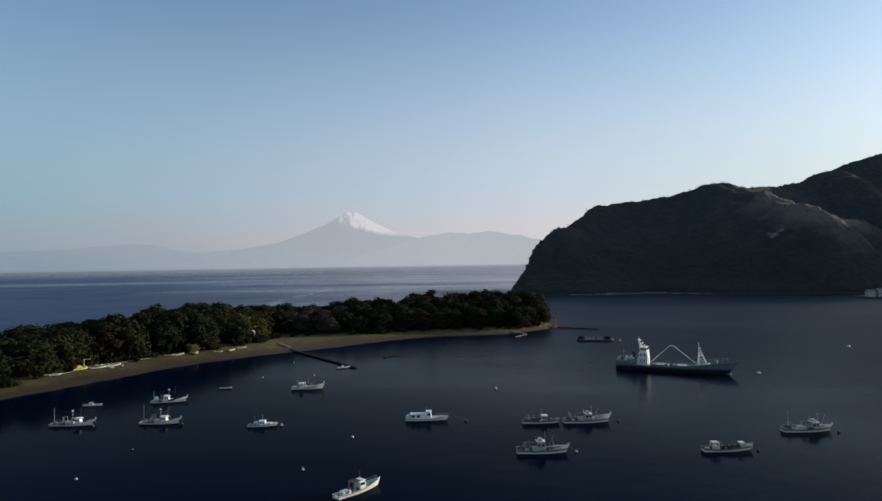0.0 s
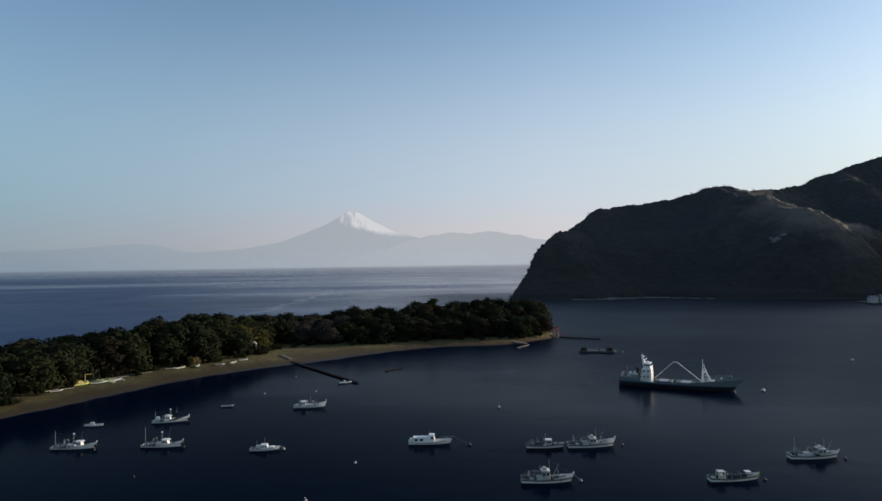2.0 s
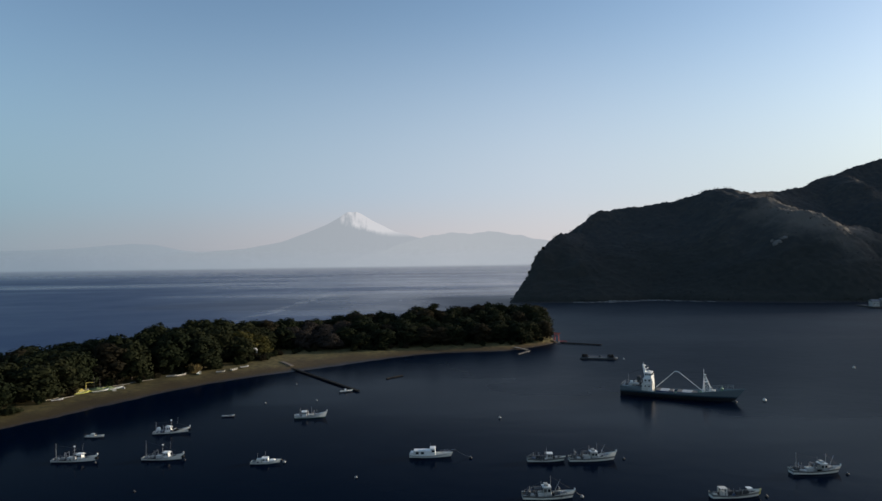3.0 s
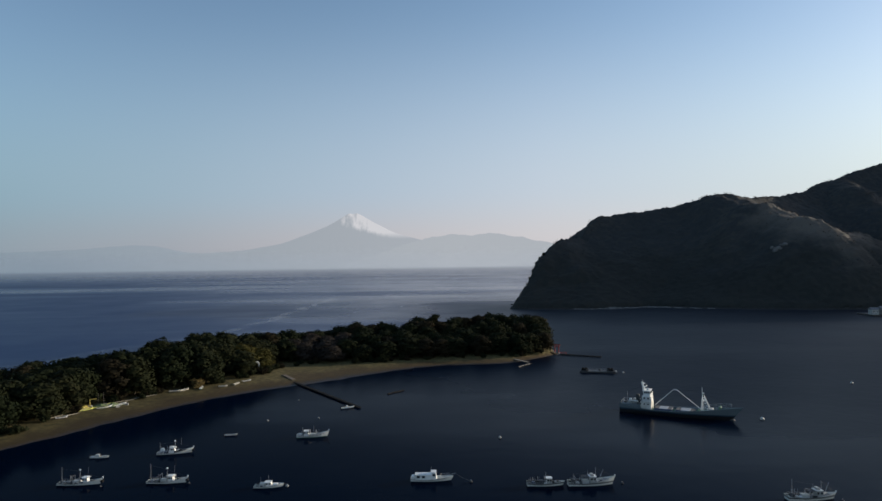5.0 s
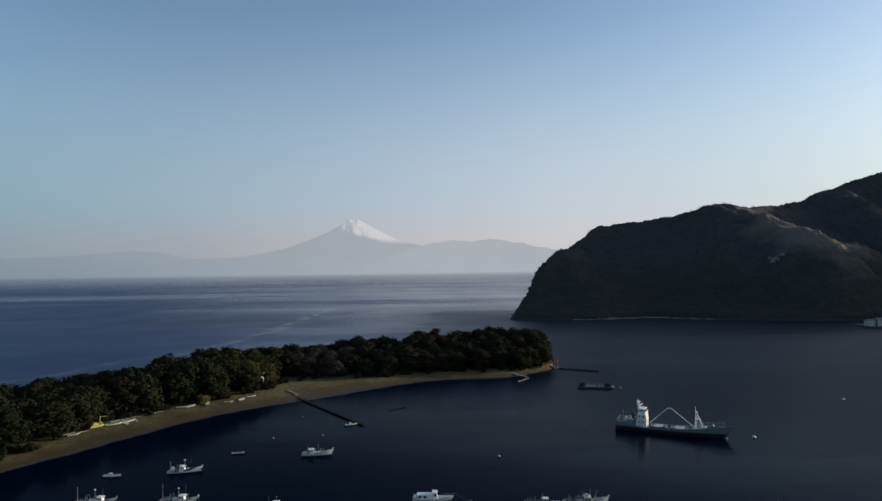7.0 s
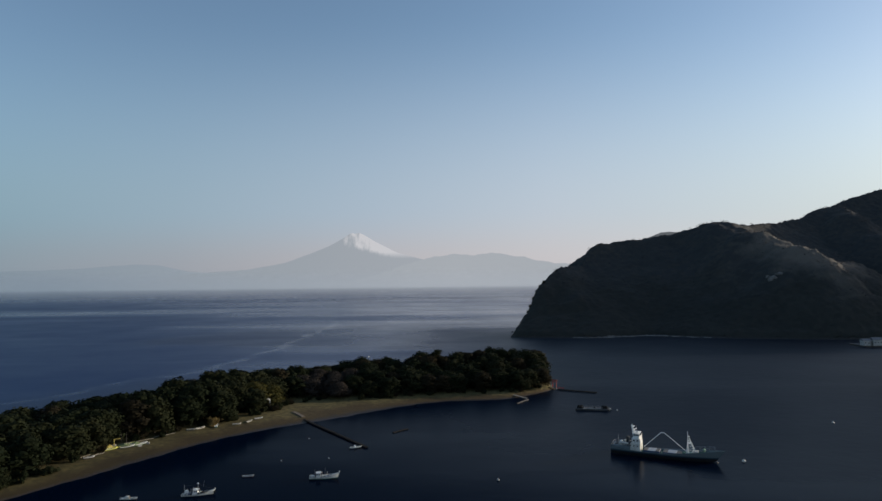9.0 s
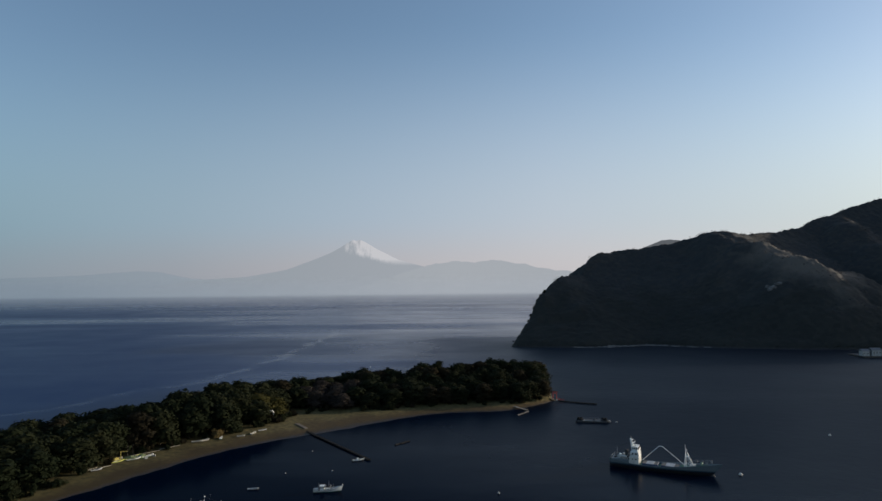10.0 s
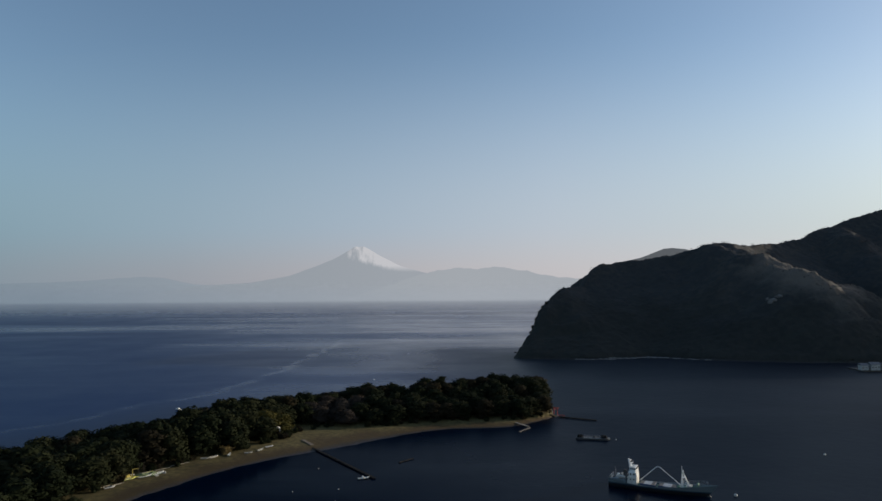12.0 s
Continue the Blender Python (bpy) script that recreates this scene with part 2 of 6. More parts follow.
def beach_material():
    m, n, l, p = nodes_of("beach_sand")
    g = n.new("ShaderNodeNewGeometry").outputs["Position"]
    sep = n.new("ShaderNodeSeparateXYZ")
    l.new(g, sep.inputs[0])
    big, mid, fine = noise_of(n, l, g, 0.06, 4), noise_of(n, l, g, 0.5, 4), noise_of(n, l, g, 5, 4)
    sand = ramp(n, l, math_of(n, l, "ADD", math_of(n, l, "MULTIPLY", mid, 0.6), math_of(n, l, "MULTIPLY", fine, 0.4)),
                [(0.3, (0.032, 0.0208, 0.0080)), (0.7, (0.080, 0.0525, 0.0185))])
    # darker towards the root of the spit, paler towards its middle
    mid_spit = n.new("ShaderNodeMapRange")
    mid_spit.inputs["From Min"].default_value, mid_spit.inputs["From Max"].default_value = -135.0, -70.0
    l.new(math_of(n, l, "ADD", sep.outputs["X"], math_of(n, l, "MULTIPLY", math_of(n, l, "SUBTRACT", big, 0.5), 60.0)), mid_spit.inputs["Value"])
    sand = mix_of(n, l, mid_spit.outputs[0], ramp(n, l, fine, [(0.3, (0.0165, 0.0116, 0.0042)), (0.7, (0.037, 0.0265, 0.0092))]), sand)
    grass = mix_of(n, l, mid_spit.outputs[0], ramp(n, l, mid, [(0.3, (0.026, 0.024, 0.008)), (0.7, (0.080, 0.064, 0.022))]),
                   ramp(n, l, mid, [(0.3, (0.050, 0.042, 0.014)), (0.7, (0.155, 0.122, 0.045))]))
    up = math_of(n, l, "ADD", math_of(n, l, "MULTIPLY", sep.outputs["Z"], 0.8), math_of(n, l, "MULTIPLY", big, 1.6))
    gm = n.new("ShaderNodeMapRange")
    gm.inputs["From Min"].default_value, gm.inputs["From Max"].default_value = 1.75, 2.4
    l.new(math_of(n, l, "ADD", up, math_of(n, l, "MULTIPLY", mid, 0.5)), gm.inputs["Value"])
    wet = n.new("ShaderNodeMapRange")
    wet.inputs["From Min"].default_value, wet.inputs["From Max"].default_value = 0.25, 0.75
    l.new(math_of(n, l, "ADD", sep.outputs["Z"], math_of(n, l, "MULTIPLY", mid, 0.4)), wet.inputs["Value"])
    dry = mix_of(n, l, wet.outputs[0], (0.028, 0.023, 0.019), sand)
    l.new(mix_of(n, l, gm.outputs[0], dry, grass), p.inputs["Base Color"])
    l.new(math_of(n, l, "ADD", 0.45, math_of(n, l, "MULTIPLY", wet.outputs[0], 0.45)), p.inputs["Roughness"])
    p.inputs["Specular IOR Level"].default_value = 0.25
    l.new(bump_of(n, l, math_of(n, l, "ADD", mid, fine), 0.6, 0.15), p.inputs["Normal"])
    return m


def hill_material():
    m, n, l, p = nodes_of("hill_soil_and_rock")
    g = n.new("ShaderNodeNewGeometry").outputs["Position"]
    sep = n.new("ShaderNodeSeparateXYZ")
    l.new(g, sep.inputs[0])
    big, fine = noise_of(n, l, g, 0.05, 4), noise_of(n, l, g, 0.5, 5)
    soil = ramp(n, l, fine, [(0.3, (0.018, 0.021, 0.016)), (0.7, (0.045, 0.040, 0.030))])
    rock = ramp(n, l, fine, [(0.3, (0.022, 0.022, 0.022)), (0.7, (0.055, 0.052, 0.05))])
    low = n.new("ShaderNodeMapRange")
    low.inputs["From Min"].default_value, low.inputs["From Max"].default_value = 5.0, 1.5
    l.new(math_of(n, l, "ADD", sep.outputs["Z"], math_of(n, l, "MULTIPLY", big, 3.0)), low.inputs["Value"])
    l.new(mix_of(n, l, low.outputs[0], soil, rock), p.inputs["Base Color"])
    p.inputs["Roughness"].default_value = 0.9
    p.inputs["Specular IOR Level"].default_value = 0.15
    l.new(bump_of(n, l, fine, 0.8, 2.0), p.inputs["Normal"])
    return m


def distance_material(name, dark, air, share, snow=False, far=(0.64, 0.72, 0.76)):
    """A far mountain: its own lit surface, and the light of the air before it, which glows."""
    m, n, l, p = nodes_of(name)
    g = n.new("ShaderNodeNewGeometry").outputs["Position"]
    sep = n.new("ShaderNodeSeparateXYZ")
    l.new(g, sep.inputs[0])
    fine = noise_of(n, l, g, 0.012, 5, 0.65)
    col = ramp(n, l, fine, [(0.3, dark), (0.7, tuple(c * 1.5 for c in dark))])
    if snow:
        steep = n.new("ShaderNodeMapping")
        steep.inputs["Scale"].default_value = (1.0, 0.4, 0.38)
        l.new(g, steep.inputs["Vector"])
        gully = noise_of(n, l, steep.outputs[0], 0.045, 6, 0.7)
        line = math_of(n, l, "ADD", sep.outputs["Z"], math_of(n, l, "MULTIPLY", math_of(n, l, "ADD", sep.outputs["X"], 650.0), 0.30))
        line = math_of(n, l, "ADD", line, math_of(n, l, "MULTIPLY", math_of(n, l, "SUBTRACT", gully, 0.5), 75.0))
        sm = n.new("ShaderNodeMapRange")
        sm.inputs["From Min"].default_value, sm.inputs["From Max"].default_value = 288, 322
        l.new(line, sm.inputs["Value"])
        high = n.new("ShaderNodeMapRange")
        high.inputs["From Min"].default_value, high.inputs["From Max"].default_value = 215, 262
        l.new(sep.outputs["Z"], high.inputs["Value"])
        rib = n.new("ShaderNodeMapRange")
        rib.inputs["From Min"].default_value, rib.inputs["From Max"].default_value = 0.33, 0.60
        l.new(math_of(n, l, "ADD", noise_of(n, l, steep.outputs[0], 0.03, 5, 0.65), math_of(n, l, "MULTIPLY", math_of(n, l, "ADD", sep.outputs["X"], 640.0), 0.0016)), rib.inputs["Value"])
        white = math_of(n, l, "MULTIPLY", math_of(n, l, "MULTIPLY", sm.outputs[0], high.outputs[0]), rib.outputs[0])
        col = mix_of(n, l, white, col, (0.85, 0.86, 0.9))
    l.new(col, p.inputs["Base Color"])
    p.inputs["Roughness"].default_value = 0.95
    p.inputs["Specular IOR Level"].default_value = 0.0
    # air light and the snow's brightness are emitted here, dimmer away from the sun
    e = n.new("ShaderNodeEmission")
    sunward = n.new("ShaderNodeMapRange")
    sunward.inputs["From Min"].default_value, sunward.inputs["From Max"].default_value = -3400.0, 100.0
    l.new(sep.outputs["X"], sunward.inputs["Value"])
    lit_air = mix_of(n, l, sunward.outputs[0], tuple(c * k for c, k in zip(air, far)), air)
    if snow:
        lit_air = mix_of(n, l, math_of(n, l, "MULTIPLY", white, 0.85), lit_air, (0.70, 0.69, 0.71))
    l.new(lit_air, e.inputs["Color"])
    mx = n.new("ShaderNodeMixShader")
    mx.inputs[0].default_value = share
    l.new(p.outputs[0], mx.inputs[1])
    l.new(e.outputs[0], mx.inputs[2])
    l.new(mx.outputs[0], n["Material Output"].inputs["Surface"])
    return m


M_WATER, M_BEACH, M_HILL = water_material(), beach_material(), hill_material()
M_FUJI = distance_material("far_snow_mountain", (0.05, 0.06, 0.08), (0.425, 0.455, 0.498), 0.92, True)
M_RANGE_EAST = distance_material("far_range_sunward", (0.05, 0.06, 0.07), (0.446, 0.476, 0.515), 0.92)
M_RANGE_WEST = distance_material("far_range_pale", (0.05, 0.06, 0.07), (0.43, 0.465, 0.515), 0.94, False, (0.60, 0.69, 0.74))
M_LEAF = leaves("evergreen_leaves", (0.0125, 0.0174, 0.0080), (0.0178, 0.0218, 0.0098), (0.0275, 0.0290, 0.0130), 0.18)
M_LEAF_DRY = leaves("thinning_leaves", (0.022, 0.019, 0.0115), (0.031, 0.026, 0.014), (0.045, 0.035, 0.020))
M_LEAF_BARE = leaves("bare_winter_twigs", (0.085, 0.077, 0.069), (0.120, 0.106, 0.093), (0.165, 0.145, 0.122), 0.5)
M_LEAF_GREY = leaves("half_bare_twigs", (0.036, 0.031, 0.027), (0.050, 0.042, 0.035), (0.068, 0.055, 0.044), 0.35)
M_LEAF_OLIVE = leaves("olive_leaves", (0.045, 0.043, 0.013), (0.060, 0.055, 0.017), (0.080, 0.070, 0.022))
M_LEAF_TAN = leaves("tawny_leaves", (0.09, 0.07, 0.03), (0.15, 0.11, 0.045), (0.22, 0.16, 0.065))
M_LEAF_HILL = leaves("hill_forest_leaves", (0.038, 0.040, 0.040), (0.046, 0.046, 0.043), (0.062, 0.056, 0.048))
def canopy_material():
    m, n, l, p = nodes_of("forest_canopy")
    g = n.new("ShaderNodeNewGeometry").outputs["Position"]
    cells = n.new("ShaderNodeTexVoronoi")
    cells.inputs["Scale"].default_value = 0.16
    l.new(g, cells.inputs["Vector"])
    tone = n.new("ShaderNodeSeparateColor")
    l.new(cells.outputs["Color"], tone.inputs[0])
    big, fine = noise_of(n, l, g, 0.012, 4), noise_of(n, l, g, 0.9, 5)
    f = math_of(n, l, "ADD", math_of(n, l, "MULTIPLY", tone.outputs[0], 0.35), math_of(n, l, "MULTIPLY", big, 0.75))
    col = ramp(n, l, f, [(0.2, (0.036, 0.039, 0.040)), (0.55, (0.046, 0.046, 0.044)), (0.9, (0.074, 0.063, 0.052))])
    # evergreens low, leafless woods higher, border ragged; the darker foot is painted-in shade
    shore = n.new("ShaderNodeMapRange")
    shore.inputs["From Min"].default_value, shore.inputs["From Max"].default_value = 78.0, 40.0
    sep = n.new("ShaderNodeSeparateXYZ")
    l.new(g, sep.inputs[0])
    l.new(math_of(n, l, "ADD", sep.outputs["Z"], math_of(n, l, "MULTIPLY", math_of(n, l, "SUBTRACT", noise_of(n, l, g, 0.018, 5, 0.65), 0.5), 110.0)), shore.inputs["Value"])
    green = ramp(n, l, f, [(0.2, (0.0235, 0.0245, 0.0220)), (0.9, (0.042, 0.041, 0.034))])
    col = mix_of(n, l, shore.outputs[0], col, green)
    # a stand of bare brown trees on the spur; its sunlit patch is painted in
    spot = n.new("ShaderNodeMapping")
    spot.vector_type = "TEXTURE"
    spot.inputs["Location"].default_value, spot.inputs["Rotation"].default_value, spot.inputs["Scale"].default_value = (440, 790, 92), (0, 0, 1.75), (120, 46, 60)
    l.new(g, spot.inputs["Vector"])
    away = n.new("ShaderNodeVectorMath")
    away.operation = "LENGTH"
    l.new(spot.outputs[0], away.inputs[0])
    stand = n.new("ShaderNodeMapRange")
    stand.inputs["From Min"].default_value, stand.inputs["From Max"].default_value, stand.inputs["To Max"].default_value = 1.15, 0.45, 0.85
    l.new(math_of(n, l, "ADD", away.outputs["Value"], math_of(n, l, "MULTIPLY", math_of(n, l, "SUBTRACT", noise_of(n, l, g, 0.03, 4), 0.5), 1.6)), stand.inputs["Value"])
    col = mix_of(n, l, stand.outputs[0], col, (0.165, 0.138, 0.112))
    l.new(mix_of(n, l, math_of(n, l, "MULTIPLY", fine, 0.35), col, (0.020, 0.022, 0.020)), p.inputs["Base Color"])
    p.inputs["Roughness"].default_value = 0.85
    p.inputs["Specular IOR Level"].default_value = 0.1
    l.new(bump_of(n, l, fine, 0.5, 0.6), p.inputs["Normal"])
    return m


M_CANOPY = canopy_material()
M_BARK = plain("bark", (0.06, 0.045, 0.032), (0.13, 0.10, 0.075), 0.9, 0, 3, 0.05)
M_WHITE = plain("white_paint", (0.80, 0.80, 0.77), (0.60, 0.59, 0.55), 0.42)
M_CREAM = plain("weathered_white_paint", (0.62, 0.60, 0.54), (0.40, 0.38, 0.33), 0.6)
M_SOILED = plain("soiled_white_paint", (0.50, 0.49, 0.45), (0.17, 0.165, 0.15), 0.6, 0, 3.5)
M_GLASS = plain("dark_window_glass", (0.012, 0.015, 0.018), (0.02, 0.025, 0.03), 0.15)
M_DARK = plain("dark_gear", (0.02, 0.02, 0.022), (0.05, 0.048, 0.045), 0.7)
M_STEEL = plain("galvanised_steel", (0.45, 0.46, 0.47), (0.28, 0.27, 0.26), 0.45, 0.7)
M_DECK_GREEN = plain("green_deck_paint", (0.06, 0.20, 0.12), (0.10, 0.16, 0.10), 0.65)
M_DECK_GREY = plain("grey_deck", (0.10, 0.10, 0.098), (0.05, 0.05, 0.048), 0.75)
M_DECK_BLUE = plain("blue_green_deck", (0.05, 0.26, 0.26), (0.05, 0.16, 0.17), 0.6)
M_TIMBER = plain("wet_timber", (0.030, 0.026, 0.022), (0.075, 0.062, 0.05), 0.7, 0, 2, 0.04)
M_TAR = plain("tarred_timber", (0.010, 0.010, 0.010), (0.024, 0.022, 0.020), 0.9, 0, 2, 0.03)
M_TAR.node_tree.nodes["Principled BSDF"].inputs["Specular IOR Level"].default_value = 0.08
M_CONCRETE = plain("weathered_concrete", (0.38, 0.37, 0.34), (0.22, 0.21, 0.19), 0.85, 0, 1.5, 0.03)
M_PALE_WOOD = plain("bleached_wood", (0.30, 0.27, 0.22), (0.17, 0.15, 0.12), 0.8)
M_RAMP = plain("worn_brown_planks", (0.15, 0.12, 0.088), (0.08, 0.066, 0.05), 0.85)
M_RED = plain("vermilion_paint", (0.55, 0.05, 0.03), (0.35, 0.05, 0.035), 0.5)
M_YELLOW = plain("yellow_paint", (0.45, 0.36, 0.07), (0.28, 0.22, 0.06), 0.55)
M_YELLOW_BOW = plain("yellow_bow_paint", (0.62, 0.52, 0.16), (0.45, 0.38, 0.14), 0.5)
M_TARP = plain("green_tarpaulin", (0.09, 0.14, 0.06), (0.15, 0.16, 0.07), 0.65)
M_NAVY = plain("navy_paint", (0.03, 0.06, 0.13), (0.05, 0.07, 0.11), 0.5)
M_GREYFLOAT = plain("grey_float", (0.34, 0.34, 0.32), (0.18, 0.18, 0.17), 0.6)
M_ROCK = plain("pale_rock", (0.17, 0.16, 0.145), (0.09, 0.085, 0.08), 0.9, 0, 0.8, 0.15)
M_TILE = plain("grey_roof_tiles", (0.11, 0.11, 0.12), (0.20, 0.19, 0.19), 0.7)
H_WHITE = hull_paint("white_hull", (0.75, 0.75, 0.69), (0.03, 0.045, 0.06), 0.16)
H_WHITE_GREEN = hull_paint("white_hull_green_band", (0.70, 0.70, 0.66), (0.03, 0.10, 0.07), 0.22)
H_GREY = hull_paint("worn_grey_hull", (0.45, 0.46, 0.45), (0.05, 0.03, 0.03), 0.18)
H_WORK = hull_paint("white_hull_dark_sheer", (0.72, 0.72, 0.65), (0.03, 0.04, 0.05), 0.16, (0.13, 0.135, 0.125), 0.55, 0.95)
H_SHIP = hull_paint("blue_ship_hull", (0.024, 0.046, 0.070), (0.008, 0.009, 0.011), 1.25, (0.115, 0.145, 0.155), 1.68)
H_YELLOW = hull_paint("yellow_green_hull", (0.62, 0.60, 0.14), (0.10, 0.14, 0.07), 0.14)

# ---- building blocks ----


def mesh_from(name, verts, faces, material, smooth=False):
    me = bpy.data.meshes.new(name)
    me.from_pydata([tuple(v) for v in verts], [], faces)
    me.materials.append(material)
    me.update()
    if smooth:
        me.polygons.foreach_set("use_smooth", [True] * len(me.polygons))
    return me


def part(name, bm, material, parent=None, label="", smooth=False):
    """Links a bmesh as one mesh object, under a thing or a part."""
    me = bpy.data.meshes.new(name)
    bmesh.ops.recalc_face_normals(bm, faces=bm.faces)
    bm.to_mesh(me)
    bm.free()
    me.materials.append(material)
    if smooth:
        me.polygons.foreach_set("use_smooth", [True] * len(me.polygons))
    ob = new(name, me)
    ob.parent = parent
    if label:
        ob["label"] = label
    return ob


def box(bm, c, s, bevel=0.0, lean=0.0, top=1.0):
    """A box at c of size s; lean moves its top along x, top scales its upper face."""
    r = bmesh.ops.create_cube(bm, size=1.0)["verts"]
    for v in r:
        k = top if v.co.z > 0 else 1.0
        v.co = Vector((v.co.x * s[0] * k + (lean if v.co.z > 0 else 0) + c[0], v.co.y * s[1] * k + c[1], v.co.z * s[2] + c[2]))
    if bevel:
        ed = {e for v in r for e in v.link_edges}
        bmesh.ops.bevel(bm, geom=list(ed), offset=bevel, segments=1, affect="EDGES")
    return bm


def tube(bm, p, q, r, r2=None, n=6):
    p, q = Vector(p), Vector(q)
    d = q - p
    m = Matrix.Translation((p + q) / 2) @ d.to_track_quat("Z", "Y").to_matrix().to_4x4()
    bmesh.ops.create_cone(bm, cap_ends=True, segments=n, radius1=r, radius2=r if r2 is None else r2, depth=d.length, matrix=m)
    return bm


def ball(bm, c, r, squash=1.0, sub=2):
    bmesh.ops.create_icosphere(bm, subdivisions=sub, radius=r, matrix=Matrix.Translation(c) @ Matrix.Diagonal((1, 1, squash, 1)))
    return bm


def mesh():
    return bmesh.new()


def thing(name, m, label, category, group="", kind=""):
    ob = new(name)
    ob.matrix_world = m
    return tagged(ob, label, category, group, kind)


def along(poly, n):
    """n points evenly along a polyline of (x, y)."""
    p = np.array(poly, float)
    s = np.r_[0, np.cumsum(np.hypot(*np.diff(p, axis=0).T))]
    u = np.linspace(0, s[-1], n)
    return np.c_[np.interp(u, s, p[:, 0]), np.interp(u, s, p[:, 1])]


def smooth_line(poly, n, width=5):
    q = along(poly, n)
    pad = np.r_[[q[0]] * width, q, [q[-1]] * width]
    k = np.ones(2 * width + 1) / (2 * width + 1)
    return np.c_[np.convolve(pad[:, 0], k, "valid"), np.convolve(pad[:, 1], k, "valid")]


# ---- water ----
xs = np.r_[np.linspace(-5200, -700, 12), np.linspace(-600, 600, 25), np.linspace(700, 5200, 12)]
ys = np.r_[np.linspace(-900, 0, 6), np.linspace(50, 900, 18), np.linspace(1100, 4750, 12)]
wv = [(x, y, 0.0) for y in ys for x in xs]
nx = len(xs)
wf = [(j * nx + i, j * nx + i + 1, (j + 1) * nx + i + 1, (j + 1) * nx + i) for j in range(len(ys) - 1) for i in range(nx - 1)]
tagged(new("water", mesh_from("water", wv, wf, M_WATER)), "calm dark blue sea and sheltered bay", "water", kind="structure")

# ---- far mountains ----


def far_range(name, profile, material, label, y0, y1, wobble, kind="structure", category="mountain"):
    """A range on the far shore: a relief whose skyline follows (x, height)."""
    px, pz = np.array([p[0] for p in profile], float), np.array([p[1] for p in profile], float)
    n = 480
    gx = np.linspace(px[0], px[-1], n)
    top = np.interp(gx, px, pz)
    kern = np.array([1, 2, 1]) / 4
    top = np.r_[top[:1], np.convolve(top, kern, "valid"), top[-1:]]
    top += np.array([noise.fractal(Vector((x * 0.012, 3.3, 1.7)), 0.8, 2.0, 6) for x in gx]) * wobble
    verts, faces, rows = [], [], 12
    for j in range(rows):
        v = j / (rows - 1)
        for i in range(n):
            rid = noise.fractal(Vector((gx[i] * 0.012, v * 2.2, 7.0)), 0.9, 2.0, 5) * 14 * math.sin(math.pi * v)
            verts.append((gx[i], y0 + (y1 - y0) * v + rid * 0.5, max(-3.0, -3.0 + (top[i] + 3) * v ** 1.12)))
    for j in range(rows - 1):
        for i in range(n - 1):
            a = j * n + i
            faces.append((a, a + 1, a + n + 1, a + n))
    ob = new(name, mesh_from(name, verts, faces, material, True))
    return tagged(ob, label, category, kind=kind)


FUJI = [(-2300, 50), (-1900, 118), (-1486, 142), (-1316, 168), (-1188, 190), (-1018, 250), (-847, 316), (-762, 362), (-706, 398), (-690, 408), (-672, 411),
        (-655, 406), (-640, 410), (-622, 412), (-606, 404), (-591, 398), (-507, 346), (-338, 258), (-169, 212), (-60, 190), (120, 120), (400, 40)]
EAST = [(-700, 40), (-400, 120), (-169, 200), (-80, 219), (20, 232), (87, 247), (150, 236), (235, 233), (320, 244), (364, 251), (420, 240),
        (520, 226), (640, 205), (767, 181), (1100, 140), (2000, 120), (4200, 110)]
WEST = [(-4600, 130), (-3600, 148), (-3309, 150), (-2885, 160), (-2673, 170), (-2461, 186), (-2292, 193), (-2165, 187), (-2038, 160), (-1910, 132),
        (-1700, 120), (-1400, 110), (-1000, 100)]
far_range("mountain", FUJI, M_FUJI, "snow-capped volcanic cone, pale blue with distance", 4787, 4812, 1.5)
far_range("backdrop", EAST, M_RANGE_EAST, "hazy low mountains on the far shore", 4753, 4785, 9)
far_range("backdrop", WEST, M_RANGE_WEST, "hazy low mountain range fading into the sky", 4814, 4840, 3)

# a further wooded hill behind the headland
FURTHER = [(520, 120), (600, 165), (672, 182), (708, 190), (738, 200), (764, 210), (792, 221), (826, 225), (848, 223), (864, 221), (900, 214), (960, 205), (1100, 185), (1300, 150)]
# the haze before it is part of the material's glow
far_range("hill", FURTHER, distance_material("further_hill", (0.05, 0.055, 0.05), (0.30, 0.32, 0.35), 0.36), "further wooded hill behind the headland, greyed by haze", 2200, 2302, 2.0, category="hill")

# ---- glowing backdrop for horizon haze and lower sky, brighter towards the sun ----
m, n, l, p = nodes_of("horizon_haze_glow")
pos = n.new("ShaderNodeNewGeometry").outputs["Position"]
sep = n.new("ShaderNodeSeparateXYZ")
l.new(pos, sep.inputs[0])
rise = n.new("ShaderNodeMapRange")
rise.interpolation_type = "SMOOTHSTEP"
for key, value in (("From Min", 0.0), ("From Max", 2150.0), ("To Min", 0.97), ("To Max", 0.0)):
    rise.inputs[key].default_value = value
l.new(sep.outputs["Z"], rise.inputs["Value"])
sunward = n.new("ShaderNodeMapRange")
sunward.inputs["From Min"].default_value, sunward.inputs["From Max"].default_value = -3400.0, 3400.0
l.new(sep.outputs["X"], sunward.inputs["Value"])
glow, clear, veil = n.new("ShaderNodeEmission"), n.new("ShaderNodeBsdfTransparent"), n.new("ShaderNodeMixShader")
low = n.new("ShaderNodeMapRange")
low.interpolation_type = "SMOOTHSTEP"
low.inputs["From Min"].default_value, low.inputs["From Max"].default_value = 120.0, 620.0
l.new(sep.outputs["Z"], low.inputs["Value"])
